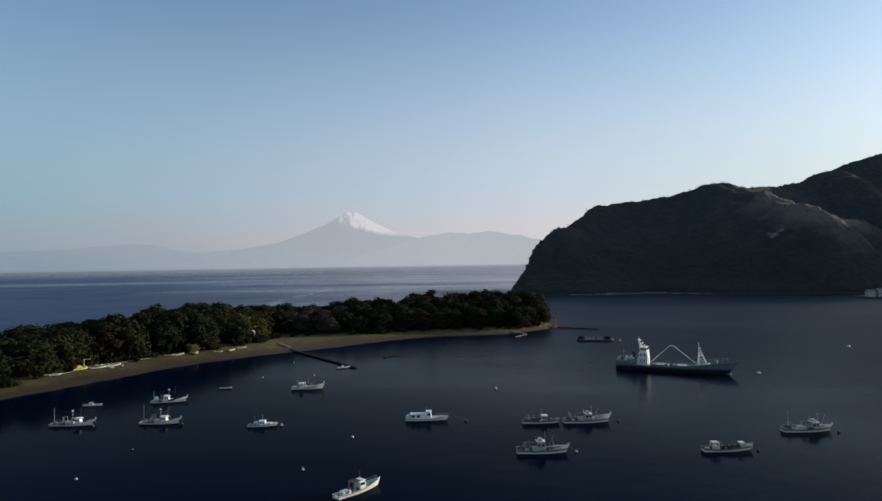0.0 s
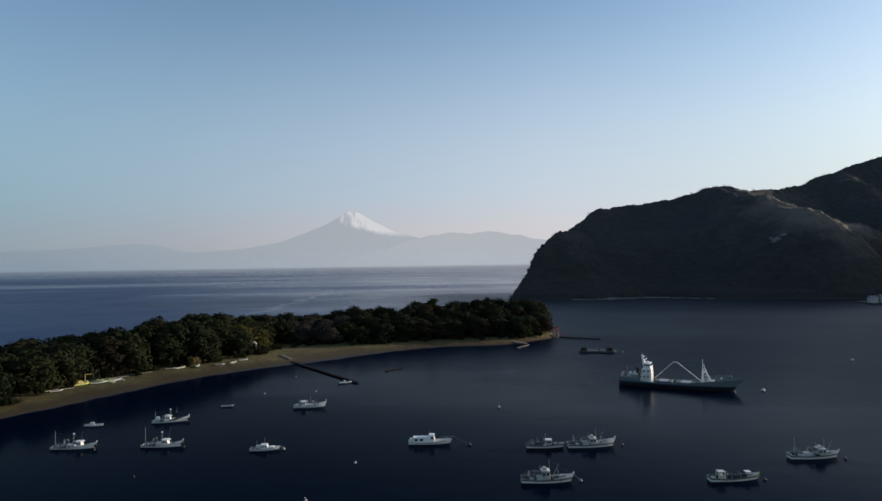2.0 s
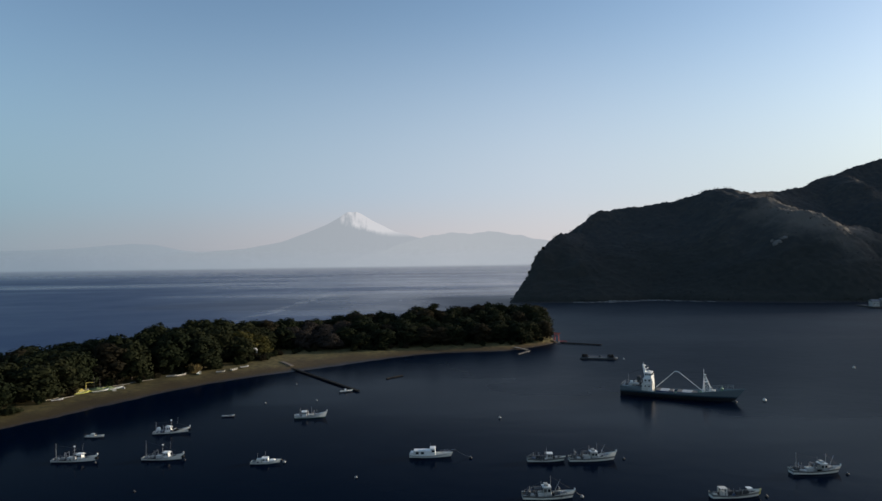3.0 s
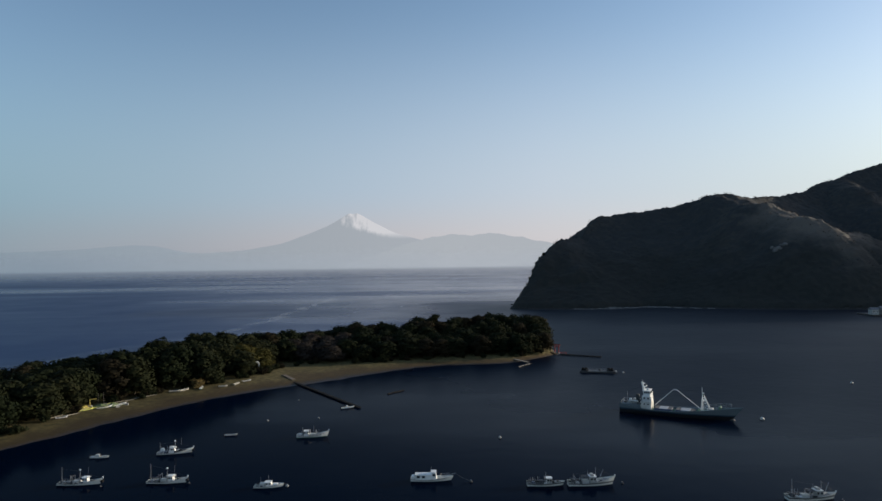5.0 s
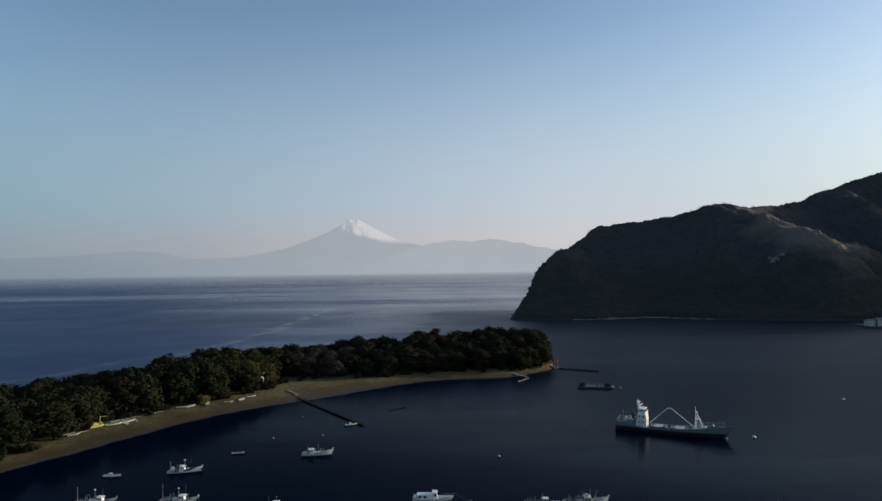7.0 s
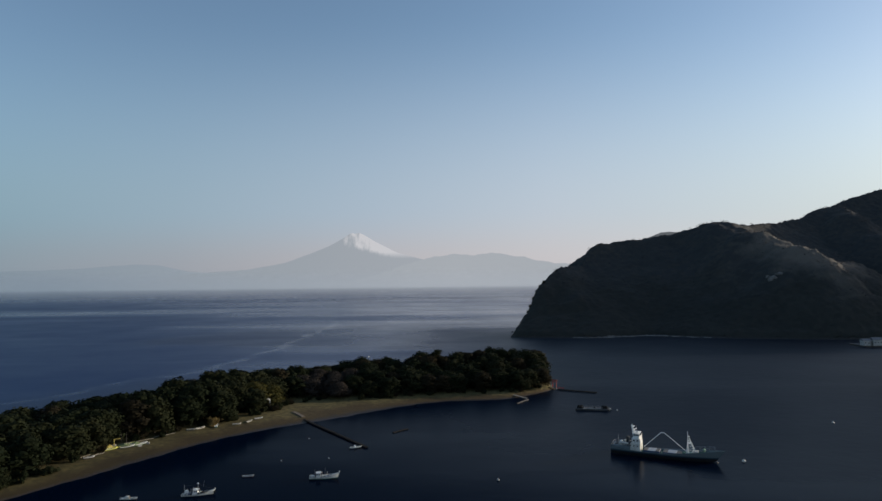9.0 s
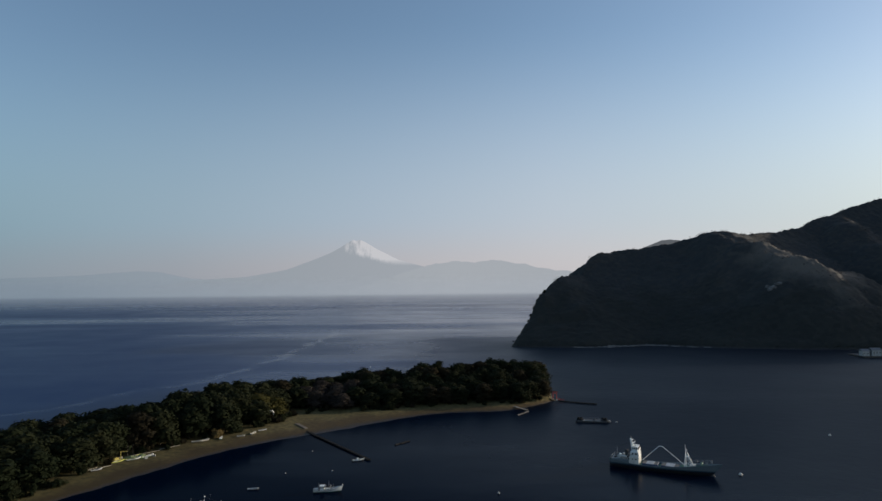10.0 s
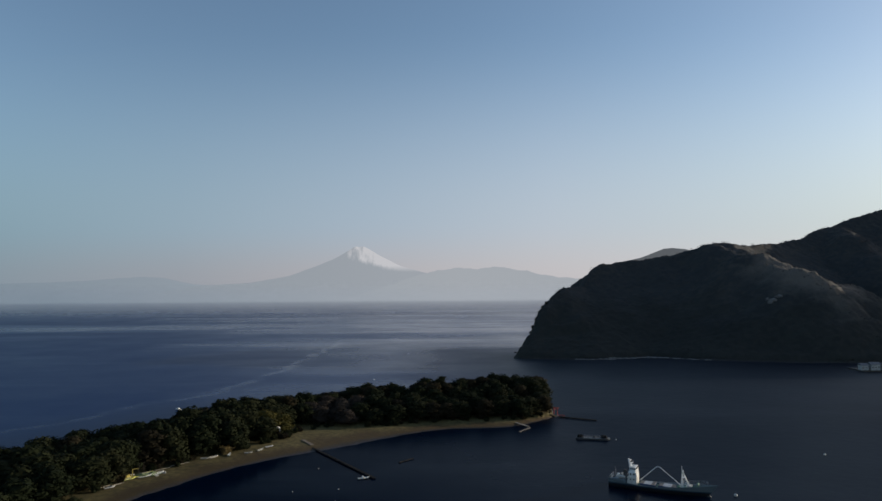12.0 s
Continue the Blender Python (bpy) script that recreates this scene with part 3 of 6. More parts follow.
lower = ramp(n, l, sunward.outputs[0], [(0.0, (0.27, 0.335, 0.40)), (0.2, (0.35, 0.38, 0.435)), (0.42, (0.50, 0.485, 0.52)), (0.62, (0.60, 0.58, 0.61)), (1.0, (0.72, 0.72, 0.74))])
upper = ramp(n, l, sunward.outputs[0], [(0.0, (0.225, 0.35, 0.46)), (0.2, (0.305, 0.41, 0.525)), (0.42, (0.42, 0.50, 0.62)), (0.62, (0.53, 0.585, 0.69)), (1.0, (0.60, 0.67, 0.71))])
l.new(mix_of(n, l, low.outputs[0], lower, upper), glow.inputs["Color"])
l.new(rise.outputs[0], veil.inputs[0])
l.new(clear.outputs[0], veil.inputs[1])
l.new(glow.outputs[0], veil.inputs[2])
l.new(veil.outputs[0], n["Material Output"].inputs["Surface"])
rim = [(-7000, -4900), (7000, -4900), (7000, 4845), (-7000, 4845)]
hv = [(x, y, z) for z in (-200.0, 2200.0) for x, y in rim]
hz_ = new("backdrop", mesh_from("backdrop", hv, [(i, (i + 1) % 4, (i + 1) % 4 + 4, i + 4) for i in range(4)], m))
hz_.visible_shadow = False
tagged(hz_, "glowing backdrop of pale haze and lower sky around the horizon", "haze", kind="structure")

# ---- glowing sheets for the mist on the water before the far shore ----


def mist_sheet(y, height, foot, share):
    """A glowing sheet for mist over the water, clear at its foot, thinning upwards."""
    m, n, l, p = nodes_of("glowing_mist")
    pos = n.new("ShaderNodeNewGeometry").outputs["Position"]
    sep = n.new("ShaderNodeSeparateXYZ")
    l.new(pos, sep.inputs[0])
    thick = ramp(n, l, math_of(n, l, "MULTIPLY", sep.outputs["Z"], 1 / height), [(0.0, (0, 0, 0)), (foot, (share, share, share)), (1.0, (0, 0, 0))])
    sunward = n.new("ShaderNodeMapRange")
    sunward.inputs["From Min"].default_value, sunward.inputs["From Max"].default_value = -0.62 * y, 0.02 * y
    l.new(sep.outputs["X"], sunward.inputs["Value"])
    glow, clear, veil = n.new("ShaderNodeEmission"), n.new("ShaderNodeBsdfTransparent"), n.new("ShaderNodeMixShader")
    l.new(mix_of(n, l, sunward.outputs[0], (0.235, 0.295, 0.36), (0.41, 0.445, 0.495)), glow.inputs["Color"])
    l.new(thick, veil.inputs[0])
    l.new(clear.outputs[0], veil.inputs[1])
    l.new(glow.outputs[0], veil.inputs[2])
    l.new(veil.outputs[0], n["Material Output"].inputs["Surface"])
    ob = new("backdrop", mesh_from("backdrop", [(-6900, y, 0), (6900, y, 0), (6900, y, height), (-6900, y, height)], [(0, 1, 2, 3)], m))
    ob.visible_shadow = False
    return tagged(ob, "thin glowing sheet of mist over the water of the far shore", "haze", kind="structure")


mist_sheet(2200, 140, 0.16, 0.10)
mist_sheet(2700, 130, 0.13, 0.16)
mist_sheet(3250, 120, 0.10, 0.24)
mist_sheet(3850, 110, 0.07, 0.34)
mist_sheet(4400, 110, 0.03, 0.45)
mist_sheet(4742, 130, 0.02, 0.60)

# ---- wooded headland ----
# ridges as (x, y, height); slopes of the near and the far side, roundness of the crest, hollowness of the flank, width of a shelf on the near side
CAPE = [(95, 772, 4), (106, 777, 28), (117, 787, 47), (127, 797, 57), (150, 826, 74), (164, 846, 79), (188, 871, 83), (206, 896, 99),
        (221, 916, 111), (262, 927, 116), (304, 931, 122), (345, 931, 125), (377, 929, 135), (401, 927, 141), (416, 924, 142)]
SPUR = [(416, 924, 142), (430, 862, 126), (447, 797, 104), (478, 772, 80), (466, 738, 58), (448, 700, 34), (428, 672, 12)]
BACK_RIDGE = [(416, 924, 142), (481, 1000, 144), (527, 1030, 149), (571, 1060, 155), (610, 1080, 161), (651, 1100, 174), (690, 1115, 182),
              (719, 1130, 194), (801, 1150, 220), (960, 1180, 224), (1130, 1200, 232)]
BACK_SPUR = [(702, 1120, 186), (693, 1060, 164), (681, 980, 126), (674, 890, 88), (668, 770, 36)]
# unseen ridges to the east, their heights set to shade the lower headland
EAST_RIDGE = [(1130, 1200, 255), (1150, 1090, 224), (1160, 960, 209), (1150, 860, 192), (1120, 780, 130)]
EAST_SPUR = [(930, 1170, 225), (905, 1010, 160), (880, 890, 128), (850, 770, 86), (830, 690, 40)]
RIDGES = [(CAPE, 0.53, 1.5, 6, 0.78, 0), (SPUR, 0.72, 1.5, 4, 1.0, 26), (BACK_RIDGE, 0.5, 0.6, 6, 0.78, 0), (BACK_SPUR, 0.7, 0.75, 6, 1.0, 24),
          (EAST_SPUR, 0.5, 0.7, 16, 0.9, 0), (EAST_RIDGE, 0.6, 0.6, 14, 0.9, 0)]
STEP = 7.0
hx, hy = np.arange(62, 1480, STEP), np.arange(540, 1400, STEP)
GX, GY = np.meshgrid(hx, hy)


def terrain(X, Y):
    H = np.full(X.shape, -40.0)
    for pts, near, far, round_, hollow, shelf in RIDGES:
        for a, b in zip(pts[:-1], pts[1:]):
            ax, ay, az = a
            dx, dy, dz = b[0] - ax, b[1] - ay, b[2] - az
            s = np.clip(((X - ax) * dx + (Y - ay) * dy) / (dx * dx + dy * dy), 0, 1)
            d = np.hypot(X - ax - s * dx, Y - ay - s * dy)
            side = (X - ax) * dy - (Y - ay) * dx
            k = np.where(side >= 0, near, far)
            crest = az + s * dz
            wide = np.where(side >= 0, shelf, 0.0)
            ease = np.minimum(d, wide) * 0.13
            d = np.maximum(d - wide, 0.0)
            fall = ease + np.maximum(crest, 20.0) * np.minimum(1.6, (np.sqrt(d * d + round_ ** 2) - round_) * k / np.maximum(crest, 20.0)) ** hollow
            H = np.maximum(H, crest - fall)
    # the cape's seaward cliff
    return np.minimum(H, 2.4 * ((X - 92) * 0.971 - (Y - 768) * 0.243))


HZ = terrain(GX, GY)
gully = np.array([[noise.fractal(Vector((x * 0.014, y * 0.014, 0.5)), 0.9, 2.0, 4) for x in hx] for y in hy])
HZ = HZ + gully * np.clip((HZ + 4) / 30, 0.0, 1.0) * (5.0 + np.where(GX < 170, 9.0, 1.0) * np.clip((90 - HZ) / 50, 0, 1) * np.clip(HZ / 25, 0, 1))
keep = HZ > -6
nh = len(hx)
hv = np.c_[GX.ravel(), GY.ravel(), HZ.ravel()]
hf = []
for j in range(len(hy) - 1):
    for i in range(nh - 1):
        if keep[j, i] or keep[j, i + 1] or keep[j + 1, i] or keep[j + 1, i + 1]:
            a = j * nh + i
            hf.append((a, a + 1, a + nh + 1, a + nh))
tagged(new("hill", mesh_from("hill", hv, hf, M_HILL, True)), "steep wooded headland falling to a rocky shore", "hill", kind="structure")

# template clumps for far foliage
CLUMPS = []
for k in range(8):
    b = mesh()
    bmesh.ops.create_icosphere(b, subdivisions=1, radius=1.0)
    v = np.array([x.co[:] for x in b.verts])
    f = [[x.index for x in face.verts] for face in b.faces]
    b.free()
    rg = np.random.RandomState(40 + k)
    CLUMPS.append((v * (1 + rg.uniform(-0.28, 0.28, (len(v), 1))), np.array(f)))


def on_hill(x, y):
    """Height of the headland at arrays x, y."""
    i, j = (x - hx[0]) / STEP, (y - hy[0]) / STEP
    a, b = np.clip(i.astype(int), 0, len(hx) - 2), np.clip(j.astype(int), 0, len(hy) - 2)
    u, w = i - a, j - b
    return (HZ[b, a] * (1 - u) + HZ[b, a + 1] * u) * (1 - w) + (HZ[b + 1, a] * (1 - u) + HZ[b + 1, a + 1] * u) * w


def canopy(x0, x1, y0, y1, cell, name, g):
    """A closed forest canopy: crowns that swell and sink into one another, with leaf sprays on them."""
    crown = 6.5
    cxs, cys = int((x1 - x0) / crown) + 3, int((y1 - y0) / crown) + 3
    jx, jy = g.uniform(0.1, 0.9, (cys, cxs)), g.uniform(0.1, 0.9, (cys, cxs))
    tall, wide = g.uniform(2.3, 3.4, (cys, cxs)), g.uniform(4.2, 6.5, (cys, cxs))

    def top(x, y):
        ci, cj = ((x - x0) / crown).astype(int) + 1, ((y - y0) / crown).astype(int) + 1
        h = np.full(x.shape, 1.6)
        for di in (-1, 0, 1):
            for dj in (-1, 0, 1):
                i, j = np.clip(ci + di, 0, cxs - 1), np.clip(cj + dj, 0, cys - 1)
                px, py = x0 + (i - 1 + jx[j, i]) * crown, y0 + (j - 1 + jy[j, i]) * crown
                h = np.maximum(h, tall[j, i] - 3.2 * ((x - px) ** 2 + (y - py) ** 2) / wide[j, i] ** 2)
        z = on_hill(x, y)
        steep = np.hypot(on_hill(x + 4, y) - on_hill(x - 4, y), on_hill(x, y + 4) - on_hill(x, y - 4)) / 8
        bare = np.clip((steep - 1.1) * 1.6, 0, 1) * np.clip((45 - z) / 30, 0, 1)
        return z + h * np.clip((z - 1.2) / 2.5, -0.6, 1) - 5.0 * bare

    gx, gy = np.meshgrid(np.arange(x0, x1, cell), np.arange(y0, y1, cell))
    z = top(gx, gy)
    ground_ = on_hill(gx, gy)
    shown = (ground_ > 1.0) & (gy < 812 + 0.62 * gx)
    n = gx.shape[1]
    q = shown[:-1, :-1] & shown[1:, :-1] & shown[:-1, 1:] & shown[1:, 1:]
    jj, ii = np.nonzero(q)
    a = jj * n + ii
    faces = np.stack([a, a + 1, a + n + 1, a + n], 1)
    used = np.unique(faces)
    remap = np.zeros(gx.size, int)
    remap[used] = np.arange(len(used))
    V = np.stack([gx.ravel(), gy.ravel(), z.ravel()], 1)[used]
    me = mesh_from(name, V, remap[faces].tolist(), M_CANOPY, True)
    tagged(new(name, me), "dense dark evergreen forest covering the headland", "forest", kind="stuff")
    k = int(len(faces) * 0.22)
    pick = faces[g.randint(0, len(faces), k)]
    c = np.stack([gx.ravel(), gy.ravel(), z.ravel()], 1)[pick[:, 0]] + g.uniform(-0.5, 0.5, (k, 3)) * np.array([cell, cell, 0.8])
    return c


def sprays(name, c, size, material, label, g):
    """Loose leaf sprays over a canopy, one joined mass."""
    n = len(c)
    d = g.normal(size=(n, 3))
    d[:, 2] = np.abs(d[:, 2]) + 0.3
    d /= np.linalg.norm(d, axis=1)[:, None]
    t1 = np.cross(d, g.normal(size=(n, 3)))
    t1 /= np.linalg.norm(t1, axis=1)[:, None]
    t2 = np.cross(d, t1)
    h = size * g.uniform(0.5, 1.3, (n, 1))
    q = np.stack([c - t1 * h, c + t2 * h * 0.8, c + t1 * h, c - t2 * h * 0.8], 1).reshape(-1, 3)
    tagged(new(name, mesh_from(name, q, np.arange(4 * n).reshape(-1, 4).tolist(), material)), label, "foliage", kind="stuff")


rg = np.random.RandomState(7)
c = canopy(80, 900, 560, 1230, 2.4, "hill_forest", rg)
sprays("forest_sprays", c, 0.75, M_LEAF_HILL, "loose leaf sprays of the headland's forest canopy", rg)


def from_line(p, pts):
    """Distance in plan from points p to a ridge line."""
    best = np.full(len(p), 1e9)
    for a, b in zip(pts[:-1], pts[1:]):
        a, d = np.array(a[:2], float), np.array(b[:2], float) - np.array(a[:2], float)
        s = np.clip(((p[:, :2] - a) @ d) / (d @ d), 0, 1)
        best = np.minimum(best, np.hypot(*(p[:, :2] - a - s[:, None] * d).T))
    return best


# bare trees along the crests, thickest on the spur; pale colour adds rim light
share = np.zeros(len(c))
for line, wide, most in ((SPUR[1:5], 34, 0.75), (CAPE[2:], 15, 0.8), (BACK_RIDGE[:9], 14, 0.7), (BACK_SPUR[:4], 18, 0.9)):
    share = np.maximum(share, most * np.clip(1.3 - from_line(c, line) / wide, 0, 1))
blotch = np.array([noise.noise(Vector((x * 0.03, y * 0.03, 4.0))) for x, y, _ in c])
bare = c[rg.uniform(size=len(c)) < share * np.clip(0.75 + 1.1 * blotch, 0, 1)]
bare = np.repeat(bare, 3, 0) + rg.uniform(-1, 1, (3 * len(bare), 3)) * np.array([1.6, 1.6, 0.9]) + np.array([0, 0, 1.0])
sprays("bare_tree_twigs", bare, 0.7, M_LEAF_BARE, "leafless brown winter trees along the headland's crests", rg)

# ---- the spit ----
SHORE = [(-215, -40), (-185, 60), (-163, 130), (-146, 166), (-130, 194), (-122, 208), (-114.5, 222), (-108, 236), (-101, 249), (-92, 260), (-79, 274), (-67, 283),
         (-55, 291), (-43, 303), (-29, 315), (-14, 328), (2, 334), (19, 335.5), (33, 335), (46, 345), (63, 364), (71, 372)]
EDGE = [(-235, -40), (-200, 60), (-172, 130), (-152, 168.5), (-136.5, 200), (-133.5, 214), (-133, 228), (-130, 240), (-119, 256), (-104, 274), (-90, 296), (-83, 310), (-81, 326),
        (-70, 331), (-45, 332), (-21, 341), (3.5, 348), (33, 349), (50, 356), (65, 366)]
REAR = [(-330, -40), (-290, 60), (-250, 130), (-222, 190), (-195, 238), (-168, 278), (-148, 303), (-122, 336), (-100, 362), (-75, 385), (-38, 400), (-8, 406), (21, 416), (48, 428), (73, 429)]
N_ALONG = 200
S_, E_, R_ = smooth_line(SHORE, N_ALONG), smooth_line(EDGE, N_ALONG, 4), smooth_line(REAR, N_ALONG)
OUT = R_ + (R_ - E_) / np.linalg.norm(R_ - E_, axis=1)[:, None] * 9
IN = S_ - (E_ - S_) / np.maximum(np.linalg.norm(E_ - S_, axis=1)[:, None], 0.5) * 6


def beach_fall(i):
    return 0.25 * math.sin(i * 0.31) + 0.2 * math.sin(i * 0.12 + 2)


gv, gf, cols = [], [], 0
for i in range(N_ALONG):
    w = []
    jag = Vector((noise.noise(Vector((i * 0.35, 0, 0))), noise.noise(Vector((i * 0.35, 5, 0))), 0)) * 1.2
    line = [(IN[i], -1.6)]
    for k in range(7):
        f = k / 6
        line.append((S_[i] * (1 - f) + E_[i] * f + np.array(jag[:2]) * (1 - f), 2.1 * f ** 0.8 + 0.12 * beach_fall(i + 9 * k) * f))
    for k in range(1, 6):
        f = k / 5
        line.append((E_[i] * (1 - f) + R_[i] * f, 2.1 + 0.8 * math.sin(math.pi * f)))
    line += [(R_[i] * 0.4 + OUT[i] * 0.6, 0.4), (OUT[i], -1.6)]
    cols = len(line)
    if i == N_ALONG - 1:
        line = [(p + np.array((5.0, 2.0)), -1.6) for p, z in line]
    gv += [(p[0], p[1], z) for p, z in line]
for i in range(N_ALONG - 1):
    for k in range(cols - 1):
        a = i * cols + k
        gf.append((a, a + cols, a + cols + 1, a + 1))
tagged(new("ground", mesh_from("ground", gv, gf, M_BEACH, True)), "low sand and gravel spit with a curved brown beach", "ground", kind="structure")


def ground_z(x, y):
    """Height of the beach, from the shore line towards the trees."""
    i = int(np.argmin(np.hypot(S_[:, 0] - x, S_[:, 1] - y)))
    a, b = S_[i], E_[i]
    j = int(np.argmin(np.hypot(E_[:, 0] - x, E_[:, 1] - y)))
    ds, de = math.hypot(a[0] - x, a[1] - y), math.hypot(E_[j][0] - x, E_[j][1] - y)
    f = min(1.0, ds / max(ds + de, 0.1))
    return 2.1 * f ** 0.8


# ---- trees of the grove ----


def crown_mesh(name, seed, height, radius, low, material, lobes=24, flat=0.9, leaf=0.6, per=150):
    """A crown of irregular lobes edged with small leaf sprays, with gaps between them."""
    g = np.random.RandomState(seed)
    V, F, base = [], [], 0
    for k in range(lobes):
        u = (k + g.uniform(0, 1)) / lobes
        z = height * (low + (0.93 - low) * u)
        swell = math.sin(math.pi * min(1, 0.18 + 0.80 * u)) ** 0.7
        a, r = k * 2.4 + g.uniform(-0.5, 0.5), radius * swell * g.uniform(0.45, 0.9)
        s = radius * g.uniform(0.34, 0.56) * (1.12 - 0.25 * u)
        c = np.array([r * math.cos(a), r * math.sin(a), z])
        v, f = CLUMPS[g.randint(8)]
        sc = np.array([1, 1, flat]) * s
        V.append(v * sc * 0.66 + c)
        F += (f + base).tolist()
        base += len(v)
        d = g.normal(size=(per, 3))
        d /= np.linalg.norm(d, axis=1)[:, None]
        p = c + d * sc * g.uniform(0.55, 1.45, (per, 1))
        t1 = np.cross(d, g.normal(size=(per, 3)))
        t1 /= np.linalg.norm(t1, axis=1)[:, None]
        t2 = np.cross(d, t1) + d * g.uniform(-0.5, 0.5, (per, 1))
        h = leaf * g.uniform(0.5, 1.2, (per, 1))
        q = np.stack([p - t1 * h, p + t2 * h * 0.7, p + t1 * h, p - t2 * h * 0.7], 1).reshape(-1, 3)
        V.append(q)
        F += (np.arange(per * 4).reshape(-1, 4) + base).tolist()
        base += per * 4
    return mesh_from(name, np.concatenate(V), F, material)


def trunk_mesh(name, seed, height, radius):
    """A tapered, slightly bent trunk with limbs reaching into the crown."""
    g = np.random.RandomState(seed + 500)
    b = mesh()
    p, r = Vector((0, 0, -0.6)), 0.032 * height * 0.55
    for k in range(4):
        q = Vector((g.uniform(-0.5, 0.5), g.uniform(-0.5, 0.5), height * (k + 1) * 0.2))
        tube(b, p, q, r, r * 0.78, 7)
        if k:
            for m in range(3):
                a = g.uniform(0, 6.28)
                tube(b, q, q + Vector((math.cos(a) * radius * 0.6, math.sin(a) * radius * 0.6, height * g.uniform(0.08, 0.2))), r * 0.4, r * 0.12, 5)
        p, r = q, r * 0.78
    me = bpy.data.meshes.new(name)
    b.to_mesh(me)
    b.free()
    me.materials.append(M_BARK)
    return me


def tree_master(seed, height, radius, low, material, label, flat=0.9, lobes=24, category="tree", leaf=0.6):
    t = thing("tree", pose(0, 0, -300), label, category, "trees of the grove")
    for nm, me in (("trunk", trunk_mesh("trunk", seed, height, radius)),
                   ("crown", crown_mesh("crown", seed, height, radius, low, material, lobes, flat, leaf))):
        o = new(nm, me)
        o.parent = t
    return t


GREEN = "dark green evergreen tree in the dense grove on the spit"
DRY = "olive-brown thinning tree among darker evergreens on the spit"
MASTERS = [tree_master(k, 15, 4.6 + 0.35 * (k % 3), 0.16 + 0.05 * (k % 2), M_LEAF, GREEN, 0.85 + 0.05 * (k % 3)) for k in range(6)]
MASTERS += [tree_master(10 + k, 15, 4.4, 0.2, M_LEAF_DRY, DRY, 0.9) for k in range(2)]
MASTERS += [tree_master(30 + k, 15, 4.6, 0.2, M_LEAF_GREY, "half-bare grey-brown tree between the evergreens on the spit", 0.95, 30) for k in range(2)]
MASTERS.append(tree_master(41, 15, 4.8, 0.15, M_LEAF_OLIVE, "yellow-olive broad tree behind the beach shelter", 0.85))
# grove height along the spit, by x
CREST_X = [-330, -185, -161, -149, -141, -134, -124, -115, -104, -95, -84, -78, -65, -46, -30, -16, 4, 25, 43, 60, 70]
CREST_H = [15, 17.5, 18.4, 17.0, 17.6, 19.6, 21.6, 21.6, 19.6, 18.2, 16.0, 15.4, 15, 17.5, 16.7, 18, 18.5, 19.7, 18.7, 19.8, 15]
rg = np.random.RandomState(21)
spots = []
tries = 0
while len(spots) < 285 and tries < 40000:
    tries += 1
    s, d = rg.uniform(0.20, 0.992), rg.uniform(0.02, 0.98) ** 1.15
    i = s * (N_ALONG - 1)
    i0 = int(i)
    p = E_[i0] * (1 - d) + R_[i0] * d
    p = p + (R_[i0] - E_[i0]) / np.linalg.norm(R_[i0] - E_[i0]) * 3.2 * (1 - d)
    if math.hypot(p[0] + 87.2, p[1] - 301.4) < 6.0 or math.hypot(p[0] - 66, p[1] - 367) < 5.5 or (-85 < p[0] < -58 and p[1] < 337):
        continue
    if all((p[0] - q[0]) ** 2 + (p[1] - q[1]) ** 2 > 6.2 ** 2 for q in spots):
        spots.append((p[0], p[1], d))
for n_, (x, y, d) in enumerate(spots):
    crest = np.interp(x, CREST_X, CREST_H)
    west = min(1.0, max(0.0, (-78 - x) / 20))       # tallest in the middle there, at the back elsewhere
    rise = west * np.interp(d, (0, 0.25, 0.6, 1.0), (0.80, 1.0, 1.0, 0.74)) + (1 - west) * np.interp(d, (0, 0.62), (0.62, 1.04))
    hgt = (crest - 2.3) * rise * rg.uniform(0.80, 0.98)
    dry = rg.uniform() < (0.40 if -80 < x < -20 else 0.22 if x > -20 else 0.03)
    src = MASTERS[6 + n_ % 2] if dry else MASTERS[n_ % 6]
    if -82 < x < -54 and d < 0.6:
        src = MASTERS[8 + n_ % 2]
    elif math.hypot(x + 90, y - 312) < 9:
        src = MASTERS[10]
    k = hgt / 15
    w = 0.98 + 0.42 * k
    t = copy_thing(src, pose(x, y, 2.3, 0, 0, rg.uniform(0, 360)))
    t.scale = (w * rg.uniform(0.9, 1.15), w * rg.uniform(0.9, 1.15), k)
# small trees clinging to the cape's edge
for k, (x, y) in enumerate(((103, 776), (106, 779), (110, 782), (115, 786), (121, 792), (127, 798), (135, 808), (146, 822), (156, 836))):
    z = float(on_hill(np.array([x + 2.0]), np.array([y + 0.0]))[0])
    t = copy_thing(MASTERS[k % 6], pose(x + 2.0, y, z - 1.2, 0, -14, k * 77))
    t.scale = (0.38, 0.38, 0.24 + 0.06 * (k % 3))
    tagged(t, "small wind-bent tree clinging to the cape's cliff edge", "tree", "trees on the cape")
for t in MASTERS:
    for o in list(t.children):
        bpy.data.objects.remove(o)
    bpy.data.objects.remove(t)


